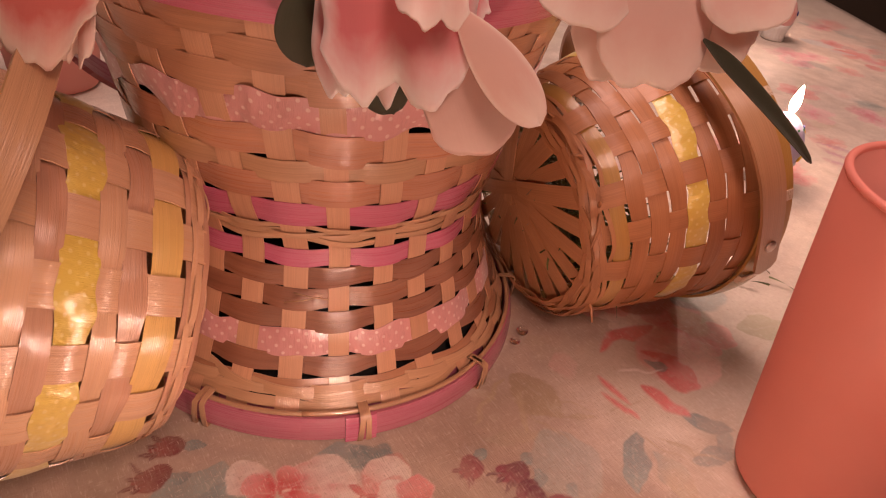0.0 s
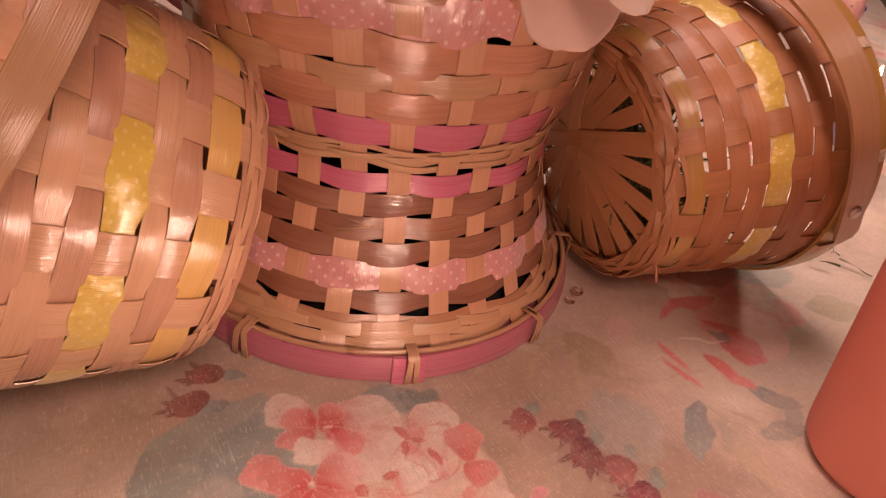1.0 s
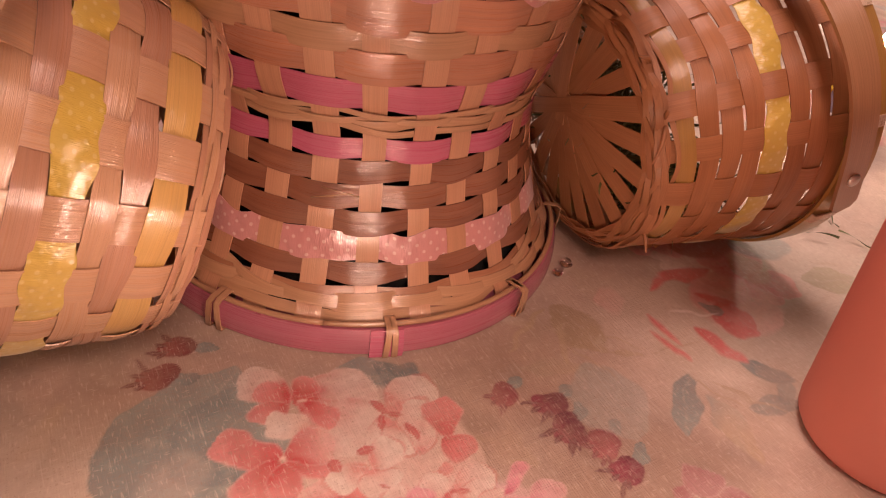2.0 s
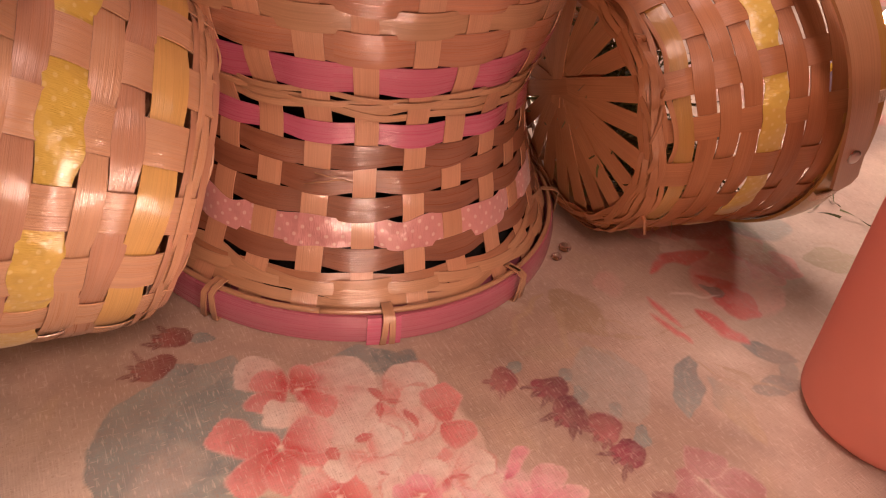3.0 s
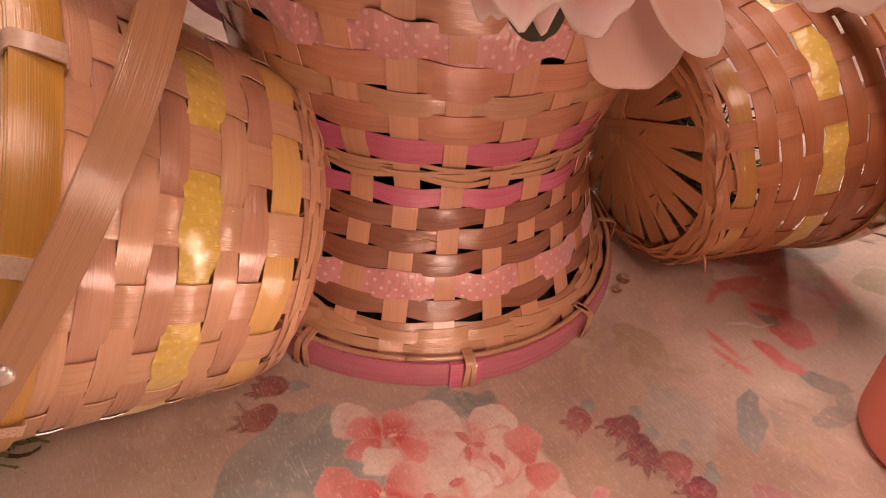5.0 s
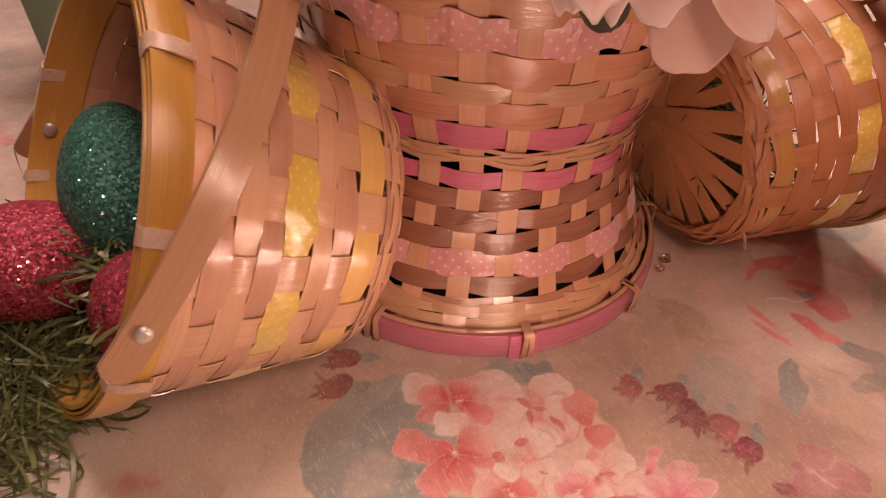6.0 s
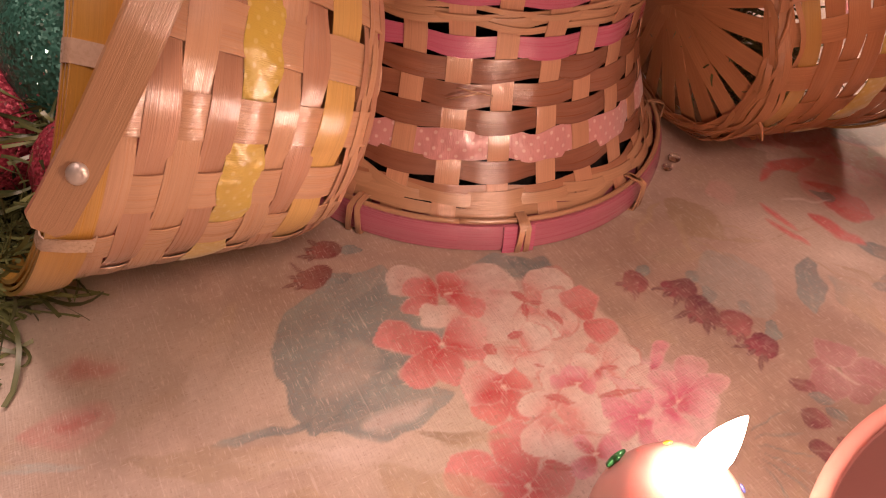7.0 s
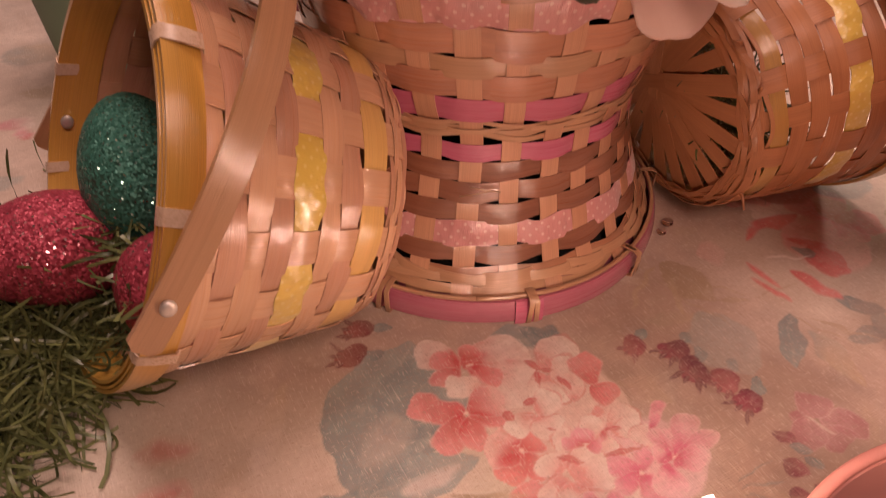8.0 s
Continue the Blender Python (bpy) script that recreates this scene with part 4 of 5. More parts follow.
    # brown washes about the rose
    for x, y, l, w, q in ((0.150, -0.090, 0.060, 0.036, 15), (0.200, -0.095, 0.060, 0.040, -10), (0.225, -0.060, 0.050, 0.036, 20), (0.120, -0.040, 0.050, 0.040, -20), (0.165, -0.125, 0.060, 0.040, 10)):
        p.dab(x, y, l, w, q, (0.44, 0.33, 0.24), (0.48, 0.39, 0.30), 0.42, "dot", 0.008)
    # brushed rose
    p.dab(0.1852, -0.0310, 0.0496, 0.0589, -31, (0.66, 0.25, 0.23), (0.70, 0.44, 0.38), 0.8, "dot", 0.008)
    p.dab(0.1293, -0.0530, 0.0170, 0.0235, -7, (0.66, 0.36, 0.33), (0.66, 0.44, 0.38), 0.5, "dot", 0.005)
    p.dab(0.2151, -0.0166, 0.0227, 0.0328, 22, OLIVE_IN, OLIVE_OUT, 0.6, "dot", 0.006)
    p.dab(0.1823, -0.0020, 0.0456, 0.0249, 18, (0.34, 0.07, 0.06), (0.46, 0.16, 0.13), 0.85, "dot", 0.003)
    p.dab(0.2198, 0.0064, 0.0427, 0.0252, 17, GREY_IN, GREY_OUT, 0.7, "dot", 0.003)
    for x, y, l, w, q in ((0.1594, -0.0424, 0.0207, 0.0065, 48), (0.1697, -0.0315, 0.0317, 0.0110, 23), (0.1849, -0.0423, 0.0211, 0.0073, -7), (0.1883, -0.0525, 0.0223, 0.0211, -17),
                          (0.1943, -0.0661, 0.0157, 0.0112, 2), (0.1533, -0.0616, 0.0233, 0.0057, -55), (0.1543, -0.0745, 0.0224, 0.0050, -54), (0.1744, -0.0679, 0.0316, 0.0108, -42)):
        p.dab(x, y, l * 1.08, w * 1.25, q, (0.56, 0.05, 0.06), (0.64, 0.18, 0.17), 0.95, "stroke", 0.0022)
    p.dab(0.1864, -0.0493, 0.0125, 0.0091, -26, GREY_IN, (0.20, 0.20, 0.18), 0.85, "leaf")
    p.dab(0.1656, -0.0603, 0.0289, 0.0036, 13, (0.84, 0.76, 0.70), (0.80, 0.70, 0.63), 0.8, "stroke", 0.001)
    p.dab(0.2526, -0.0169, 0.0400, 0.0241, 10, (0.34, 0.30, 0.18), (0.42, 0.38, 0.25), 0.85, "leaf", 0.0012)
    p.dab(0.1043, -0.0626, 0.0395, 0.0257, -51, (0.30, 0.21, 0.12), OLIVE_IN, 0.85, "leaf", 0.0015)
    for x, y, l, w, q in ((0.1018, -0.0664, 0.0388, 0.0049, -122), (0.1091, -0.0752, 0.0294, 0.0060, -95), (0.1291, -0.0916, 0.0177, 0.0035, -4)):
        p.dab(x, y, l, w, q, OLIVE_IN, OLIVE_OUT, 0.8, "stroke")
    # dusty purple spray by the cup
    for x, y, l, w, q in ((0.1540, -0.1690, 0.0205, 0.0150, 4), (0.1529, -0.1705, 0.0120, 0.0170, -50), (0.1535, -0.1690, 0.0185, 0.0130, -150), (0.1500, -0.1675, 0.0095, 0.0120, 130), (0.1515, -0.1665, 0.0175, 0.0165, 70)):
        p.dab(x, y, l, w, q, DUST_OUT, DUST_IN, 0.85, "petal")
    p.dab(0.1490, -0.1640, 0.0150, 0.0022, -52, (0.80, 0.70, 0.63), (0.74, 0.60, 0.54), 0.85, "stroke")
    for x, y, l, w, q in ((0.1412, -0.1765, 0.0114, 0.0073, 158), (0.1385, -0.1937, 0.0110, 0.0100, 143), (0.1351, -0.2040, 0.0093, 0.0113, 168), (0.1421, -0.1961, 0.0063, 0.0032, -153)):
        p.dab(x, y, l, w, q, WINE_OUT, WINE_IN, 0.92, "leaf")
    for x, y, l, w, q in ((0.1355, -0.1791, 0.0101, 0.0076, -13), (0.1407, -0.1843, 0.0068, 0.0076, -57)):
        p.dab(x, y, l, w, q, GREY_IN, GREY_OUT, 0.9, "leaf")
    for k in range(6):
        p.dab(0.106, -0.196 - 0.003 * k, 0.022, 0.0018, 25 - 17 * k, GREY_IN, GREY_OUT, 0.75, "stroke")
    # faint red and brown washes in front of the fallen basket
    p.dab(-0.1450, -0.1905, 0.0280, 0.0170, 10, (0.50, 0.24, 0.19), (0.56, 0.32, 0.26), 0.50, "dot", 0.005)
    p.dab(-0.1380, -0.1890, 0.0170, 0.0095, 8, (0.44, 0.12, 0.10), (0.50, 0.19, 0.16), 0.70, "dot", 0.004)
    p.dab(-0.1430, -0.2170, 0.0310, 0.0170, 22, (0.54, 0.21, 0.18), (0.60, 0.33, 0.28), 0.62, "petal", 0.003)
    p.dab(-0.1330, -0.2120, 0.0160, 0.0085, 25, (0.46, 0.10, 0.09), (0.52, 0.17, 0.15), 0.70, "dot", 0.003)
    p.dab(-0.1545, -0.1915, 0.0090, 0.0018, 70, (0.26, 0.24, 0.20), OLIVE_IN, 0.7, "stroke")
    p.dab(-0.1500, -0.2290, 0.0340, 0.0040, 10, (0.36, 0.44, 0.42), (0.46, 0.50, 0.46), 0.8, "leaf")
    for x, y, l, w, a in ((-0.11, -0.224, 0.07, 0.014, 5), (-0.07, -0.236, 0.06, 0.016, -10), (-0.02, -0.240, 0.04, 0.028, 20), (-0.008, -0.209, 0.030, 0.006, 8), (-0.18, -0.23, 0.05, 0.006, 5)):
        p.dab(x, y, l, w, a, OLIVE_IN, OLIVE_OUT, 0.6, "leaf", 0.0015)
    nx, ny = len(xs), len(ys)
    z = 0.00035 * (lattice(p.X, p.Y, 0.05, 21) - 1.0)
    z[:, 0] = z[:, -1] = -0.24
    z[0], z[-1] = -0.24, -0.24
    verts = np.stack([p.X, p.Y, z], -1).reshape(-1, 3)
    idx = np.arange(nx * ny).reshape(ny, nx)
    quads = np.stack([idx[:-1, :-1], idx[:-1, 1:], idx[1:, 1:], idx[1:, :-1]], -1).reshape(-1, 4)
    me = raw_mesh("tablecloth", verts, quads)
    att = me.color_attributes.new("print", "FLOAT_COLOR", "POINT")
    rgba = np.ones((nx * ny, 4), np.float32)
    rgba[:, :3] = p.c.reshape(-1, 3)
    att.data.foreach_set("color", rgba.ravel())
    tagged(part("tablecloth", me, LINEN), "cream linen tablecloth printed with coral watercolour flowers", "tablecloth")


tablecloth()


# ---- the standing hourglass basket ----
def hourglass_basket():
    b = thing("basket", pose(0, 0, 0), "standing hourglass wicker basket with pink rims and dotted ribbons", "basket")
    w = Weave((0.0, 0.012, 0.02, 0.03, 0.042, 0.064, 0.085, 0.098, 0.112, 0.144, 0.175, 0.2, 0.23),
              (0.110, 0.106, 0.101, 0.0958, 0.0912, 0.0848, 0.0825, 0.0850, 0.0895, 0.0955, 0.103, 0.110, 0.118), 28, 9.4,
              lambda z: np.interp(z, (0.085, 0.11, 0.16, 0.2), (-0.4, -1.8, -4.2, -4.6)))
    rows = []
    plan = ((0.0222, 0.0056, 1, TAN), (0.0314, 0.0090, 2, BROWN), (0.0408, 0.0130, 3, PINK_RIBBON), (0.0518, 0.0098, 4, BROWN), (0.0622, 0.0100, 5, BROWN),
            (0.0722, 0.0097, 6, BROWN), (0.0822, 0.0092, 7, PINK_DYED), (0.0938, 0.0052, 8, REED), (0.1060, 0.0136, 9, PINK_DYED), (0.1190, 0.0128, 10, ROSY),
            (0.1290, 0.0102, 11, REED), (0.1400, 0.0138, 12, ROSY), (0.1535, 0.0155, 13, PINK_RIBBON), (0.1655, 0.0132, 14, TAN), (0.1762, 0.0118, 15, TAN), (0.1865, 0.0112, 16, TAN))
    for i, (z, width, row, mat) in enumerate(plan):
        rib = mat is PINK_RIBBON
        part("ribbon" if rib else "weaver", w.weaver(z, width, row, 0.0007 if rib else 0.0006, 0.0003 if rib else 0.00045, 0.00035, (0.0004 if z < 0.1 else 0.0014) if rib else 0.0, seed=i, bow=0.0005 if rib else 0.0002, belly=0.035, sag=0.0003), mat, b,
             "pink satin ribbon with pale dots" if rib else ("bright pink dyed strip" if mat is PINK_DYED else ""))
        rows.append((z, row))
    rows = [(0.008, 0)] + rows + [(0.20, 17)]
    for k in range(28):
        part("stake", w.stake(k, 0.008, 0.204, 0.0097, rows, 0.0008, 0.00045), STAKE, b)
    for i, (z, r, row, amp) in enumerate(((0.0155, 0.0016, 0, 0.0014), (0.0190, 0.0017, 1, 0.0030), (0.0215, 0.0015, 0, 0.0034), (0.0182, 0.0012, 0, 0.0028), (0.0905, 0.0010, 0, 0.0008), (0.0965, 0.0009, 1, 0.0010), (0.0985, 0.0008, 0, 0.0008))):
        part("reed", w.reed(z, r, row, amp, i, over=0.0006), REED, b)
    # foot band with its lapped end and cane ties
    foot = part("foot_band", hoop(0.1125, 0.1105, 0.0005, 0.0125, 0.0032, 220, bulge=0.0008), ROSE_RIM, b, "rose dyed wooden foot band")
    part("inner_foot_band", hoop(0.1060, 0.1035, 0.0005, 0.0135, 0.003, 180), ROSE_RIM, b)
    part("lapped_end", hoop(0.1142, 0.1120, 0.0, 0.0132, 0.0016, 8, 10.2, 17.5, 0.0008), PINK_DYED, b)
    part("top_reed", tube([(0.1085 * math.sin(a), -0.1085 * math.cos(a), 0.0136 + 0.0004 * math.sin(5 * a)) for a in np.linspace(0, 2 * np.pi, 160)], 0.0013, 6), REED, b)
    for az, lean in ((-25.2, 0.1), (-22.4, -0.05), (13.6, 0.05), (15.6, -0.05), (49.0, 0.12), (51.2, -0.08), (92, 0), (138, 0), (184, 0), (230, 0), (276, 0), (310, 0)):
        tie_loop(w, az, 0.1152, 0.1035, 0.0006, 0.0150, 0.0026, b, REED, "cane_tie", lean)
    # rim bands at the mouth
    part("rim_band", hoop(0.1085, 0.1175, 0.1885, 0.222, 0.0026, 200, bulge=0.0008), PINK_DYED, b, "wide bright pink rim band")
    part("inner_rim_band", hoop(0.1030, 0.1130, 0.1885, 0.222, 0.0024, 160), PINK_DYED, b)
    # floor of the bowl
    part("bowl_floor", lathe([(0.002, 0.0995), (0.080, 0.0995), (0.081, 0.1005), (0.080, 0.1018), (0.002, 0.1018)], 48), DARK_BASE, b)
    # near-black liner added round the stems, standing in for shade inside the weave
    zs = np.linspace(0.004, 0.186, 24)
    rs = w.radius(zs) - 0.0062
    part("pot", lathe([(0.002, 0.004)] + [(float(r), float(z)) for r, z in zip(rs, zs)] + [(float(r) - 0.002, float(z)) for r, z in zip(rs[::-1], zs[::-1])] + [(0.002, 0.007)], 64), GAP_BLACK, b, "added near-black liner that darkens the gaps in the weave")
    # snag of split wood on the front
    for x0, z0, x1, z1 in ((-0.010, 0.0610, 0.006, 0.0652), (-0.006, 0.0665, 0.009, 0.0640)):
        part("splinter", tube([(x0, -0.0878, z0), ((x0 + x1) / 2, -0.0898, (z0 + z1) / 2 + 0.001), (x1, -0.0880, z1)], 0.00035, 5), REED, b)
    # handle dropped behind the bowl
    drop = pose(0, 0, 0.205) @ pose(0, 0, 0, 0, 0, 30) @ pose(0, 0, 0, -55, 0, 0)
    t = np.linspace(0, np.pi, 60)
    cen = np.stack([0.122 * np.cos(t), 0.150 * np.sin(t) ** 0.9, 0 * t], -1)
    acr = np.linspace(-0.5, 0.5, 4)
    pts = np.stack([cen + np.array([0, 0, 1.0]) * a * 0.012 for a in acr], 1)
    outn = np.stack([np.cos(t), np.sin(t), 0 * t], -1)
    hm = grid_mesh("handle", pts, np.repeat(outn[:, None], 4, 1), 0.0026)
    h = part("handle", hm, ROSE_RIM, b, "dropped rose dyed wooden handle")
    h.matrix_local = drop
    return b


hourglass_basket()


# ---- the two fallen baskets ----
H_SIDE, R_BASE, R_RIM = 0.113, 0.0615, 0.0835


def lying(c, yaw, pitch):
    """Pose with the basket's axis, from base to mouth, along yaw and pitch."""
    y, p = radians(yaw), radians(pitch)
    d = Vector((math.cos(y) * math.cos(p), math.sin(y) * math.cos(p), math.sin(p)))
    x = Vector((-math.sin(y), math.cos(y), 0))
    m = Matrix((x, d.cross(x), d)).transposed().to_4x4()
    return Matrix.Translation(c) @ m


def handle_strip(parent, az, tilt, height, side_mat, rim, root=0.011):
    """Flat arched handle pinned outside the rim at az and az + 180; tilt leans it from the rim's plane towards the base."""
    r = R_RIM + 0.0042
    n = 80
    t = np.linspace(-0.10, 1.10, n)
    a = np.clip(t, 0, 1) * np.pi
    x = r * np.cos(a)
    y = height * np.sin(a) ** 0.75
    over = np.where(t < 0, t, np.where(t > 1, 1 - t, 0)) * 0.20
    y = y + over
    cen = np.stack([x, y, 0 * x], -1)
    tan = np.gradient(cen, axis=0)
    tan /= np.linalg.norm(tan, axis=1)[:, None]
    nrm = np.stack([tan[:, 1], -tan[:, 0], 0 * x], -1)
    acr = np.linspace(-0.5, 0.5, 5)
    taper = np.clip(np.minimum(t + 0.10, 1.10 - t) / 0.012, 0.55, 1.0)
    pts = np.stack([cen + np.array([0, 0, 1.0]) * (k * 0.0150 * taper)[:, None] for k in acr], 1)
    m = grid_mesh("handle", pts, np.repeat(nrm[:, None], 5, 1), 0.0019)
    ob = part("handle", m, side_mat, parent, "flat wooden handle strip")
    m0 = pose(0, 0, rim - root) @ pose(0, 0, 0, 0, 0, az) @ pose(0, 0, 0, tilt, 0, 0)
    ob.matrix_local = m0
    for s in (1, -1):
        rv = part("rivet", rivet_mesh(), METAL, ob, "dull silver rivet")
        rv.matrix_local = pose(s * (r + 0.0004), 0.0, 0, 0, 90 * s, 0)
        ri = part("rivet", rivet_mesh(0.0036, 0.0012), METAL, ob, "dull silver rivet")
        ri.matrix_local = pose(s * (R_RIM - 0.0062), 0.0, 0, 0, -90 * s, 0)
    return ob


def fallen_basket(m, phase, label, mats, handle_az, handle_tilt, handle_height, hub, seed, stake_width, thin, z_base, reeds, loose, rim, r_base=R_BASE, rows_plan=None, collar=0):
    side, side2, base_mat, stake_mat = mats
    b = thing("basket", m, label, "basket", "fallen yellow baskets")
    hs = np.linspace(0, rim, 9)
    rs = r_base + (R_RIM - r_base) * (hs / rim) ** 0.9
    rs[0] = r_base - 0.003
    w = Weave(hs, rs, 20, phase)
    plan = ((0.0215, 0.0125, 1, YELLOW_DYED), (0.0335, 0.0102, 2, side), (0.0434, 0.0098, 3, side2), (0.0553, 0.0142, 4, YELLOW_RIBBON),
            (0.0676, 0.0102, 5, side), (0.0785, 0.0118, 6, side2), (0.0902, 0.0115, 7, side))
    if rim > H_SIDE:
        plan = plan + ((0.1012, 0.0098, 8, side2),)
    plan = rows_plan or plan
    rows = [(0.004, 0)] + [(z, r) for z, _, r, _ in plan] + [(0.110, 9)]
    for i, (z, width, row, mat) in enumerate(plan):
        rib = mat is YELLOW_RIBBON
        width *= thin
        if mat is YELLOW_DYED and side is DARK_SIDE:
            mat = BROWN_YELLOW
        part("ribbon" if rib else "weaver", w.weaver(z, width, row + 1, 0.0006, 0.0003 if rib else 0.00045, 0.0003, 0.0006 if rib else 0.0, seed=seed + i, bow=0.0005 if rib else 0.0002, belly=0.03, sag=0.0003), mat, b,
             "yellow satin ribbon with pale dots" if rib else ("yellow dyed strip" if i == 0 else ""))
    for k in range(20):
        part("stake", w.stake(k, z_base, rim - 0.004, stake_width, [(z, r + 1) for z, r in rows], 0.0008, 0.00045, seed=seed), stake_mat, b)
    rng = np.random.default_rng(seed)
    for i in range(reeds):
        part("reed", w.reed(z_base + 0.0005 + (0.0135 - z_base) / reeds * i, 0.0007 + 0.0005 * rng.random(), i % 2, 0.0010 * loose, seed + i, over=(0.0002 + 0.0006 * rng.random()) * loose), base_mat if i % 3 else side, b)
    # flat spokes that cross at the hub of the base
    hub = np.array(hub)
    for k in range(20):
        a = radians(phase) + 2 * np.pi * k / 20
        end = np.array([(r_base - 0.003) * math.sin(a), -(r_base - 0.003) * math.cos(a), z_base + 0.0015])
        start = np.array([hub[0], hub[1], z_base - 0.0010 - 0.00035 * (k % 5)])
        d = end - start
        ln = np.linalg.norm(d)
        d /= ln
        start = start - d * 0.010
        sd = np.cross(d, [0, 0, 1.0])
        ts = np.linspace(0, 1, 10)
        wd = (0.0082 + 0.0026 * ts) * rng.uniform(0.80, 1.15)
        acr = np.linspace(-0.5, 0.5, 4)
        bend = 0.0012 * np.sin(ts * 3.1) * rng.normal(1, 0.6)
        pts = np.array([[start + (end - start) * q + sd * (c * ww) + np.array([0, 0, -bb]) for c in acr] for q, ww, bb in zip(ts, wd, bend)])
        part("base_spoke", grid_mesh("base_spoke", pts, np.tile([0, 0, -1.0], (10, 4, 1)), 0.0006), SPOKE, b)
    rr = r_base - 0.004
    az = np.linspace(0, 2 * np.pi, 120)
    pts = [(rr * math.sin(q) * (1 + 0.02 * math.sin(7 * q)), -rr * math.cos(q) * (1 + 0.02 * math.sin(5 * q)), z_base - 0.0008 + 0.0016 * math.cos(10 * (q - radians(phase)))) for q in az]
    part("base_reed", tube(pts, 0.0006, 5), base_mat, b)
    # collar of loose flat splints wound round the base edge
    for i in range(collar):
        az = np.linspace(0, 2 * np.pi, 260)
        wave = sum(rng.normal(0, 0.0013) * np.sin(f * az + rng.uniform(0, 6.28)) for f in (3, 5, 8, 11))
        q = i / max(collar - 1, 1)
        rr = r_base - 0.0080 + 0.0085 * q + 0.7 * wave
        zz = z_base - 0.0030 + 0.0060 * q ** 2 + 0.0009 * np.cos(10 * (az - radians(phase)) + math.pi * (i % 2))
        half = 0.5 * (0.0022 + 0.0012 * rng.random())
        out = np.stack([np.sin(az), -np.cos(az), 0 * az], -1)
        lean = np.array([math.cos(0.25 + 0.9 * q), math.sin(0.25 + 0.9 * q)])
        pts = np.stack([out * (rr + half * k * lean[0])[:, None] + np.array([0, 0, 1.0]) * (zz + half * k * lean[1])[:, None] for k in (-1, 0, 1)], 1)
        nrm = out * lean[1] - np.array([0, 0, 1.0]) * lean[0]
        part("collar_splint", grid_mesh("collar_splint", pts, np.repeat(nrm[:, None], 3, 1), 0.0004), base_mat if i % 2 else side, b)
    # frayed ends at the base edge
    for i in range(7 if side is DARK_SIDE else 0):
        a = radians(rng.uniform(0, 360))
        r0 = r_base - 0.001
        p0 = np.array([r0 * math.sin(a), -r0 * math.cos(a), z_base + 0.003])
        p1 = p0 * np.array([1.1, 1.1, 1]) + np.array([rng.normal(0, 0.004), rng.normal(0, 0.004), rng.normal(-0.004, 0.003)])
        if (m @ Vector(p1)).z < 0.003 or (m @ Vector(p0)).z < 0.003:
            continue
        part("frayed_end", tube([p0, (p0 + p1) / 2 + rng.normal(0, 0.001, 3), p1], [0.0011, 0.001, 0.0005], 5), base_mat, b)
    rim_mat = BROWN_YELLOW if side is DARK_SIDE else RIM_YELLOW
    # rim: two dyed bands with the stakes pinched between them
    part("rim_band", hoop(R_RIM + 0.0004, R_RIM + 0.0028, rim - 0.0165, rim, 0.0016, 180, bulge=0.0006), rim_mat, b, "yellow dyed outer rim band")
    part("rim_band", hoop(R_RIM - 0.0030, R_RIM - 0.0014, rim - 0.0165, rim + 0.0008, 0.0016, 180), rim_mat, b, "yellow dyed inner rim band")
    part("rim_filler", hoop(R_RIM - 0.0008, R_RIM + 0.0008, rim - 0.010, rim + 0.0004, 0.0012, 160), rim_mat, b)
    for k in range(10):
        a = radians(handle_az + 90 + 18 + 36 * k)
        if (m @ Vector((R_RIM * math.sin(a), -R_RIM * math.cos(a), rim))).z < 0.036:
            continue
        tie_loop(w, handle_az + 90 + 18 + 36 * k, R_RIM + 0.0031, R_RIM - 0.0038, rim - 0.0168, rim + 0.0004, 0.0054, b, TIE, "tie")
    handle_strip(b, handle_az, handle_tilt, handle_height, HANDLE_WOOD, rim, 0.011 if collar else 0.0055)
    return b


PALE_WOODS = (PALE_ROSY, BLOND, BLOND, BLOND)
# darker, redder woods for the brown basket; its yellow is browner too
DARK_WOODS = (DARK_SIDE, DARK_SIDE, DARK_BASE, DARK_SIDE)

left_basket = fallen_basket(lying((-0.0620, -0.0820, 0.0600), 202.8, 19.5) @ Matrix.Diagonal((1, 1, 0.83, 1)), 104.5, "fallen pale wicker basket with yellow ribbon, mouth spilling grass", PALE_WOODS, 4.0, -20.0, 0.120, (0, 0), 40, 0.0138, 1.06, 0.003, 4, 0.5, 0.122)
DARK_WOOD_ROWS = ((0.0118, 0.0092, 0, YELLOW_DYED), (0.0215, 0.0098, 1, DARK_SIDE), (0.0314, 0.0104, 2, DARK_SIDE), (0.0416, 0.0100, 3, DARK_SIDE), (0.0530, 0.0135, 4, YELLOW_RIBBON),
             (0.0640, 0.0102, 5, DARK_SIDE), (0.0742, 0.0110, 6, DARK_SIDE), (0.0845, 0.0102, 7, DARK_SIDE), (0.0930, 0.0080, 8, DARK_SIDE))
right_basket = fallen_basket(lying((0.1116, 0.0003, 0.0662), 24.9, 8.5), 272.0, "fallen brown wicker basket with yellow ribbon, base showing", DARK_WOODS, 2.0, -14.0, 0.100, (0.015, 0.005), 80, 0.0118, 0.90, 0.0, 2, 0.6, 0.1045, 0.0631, DARK_WOOD_ROWS, 10)


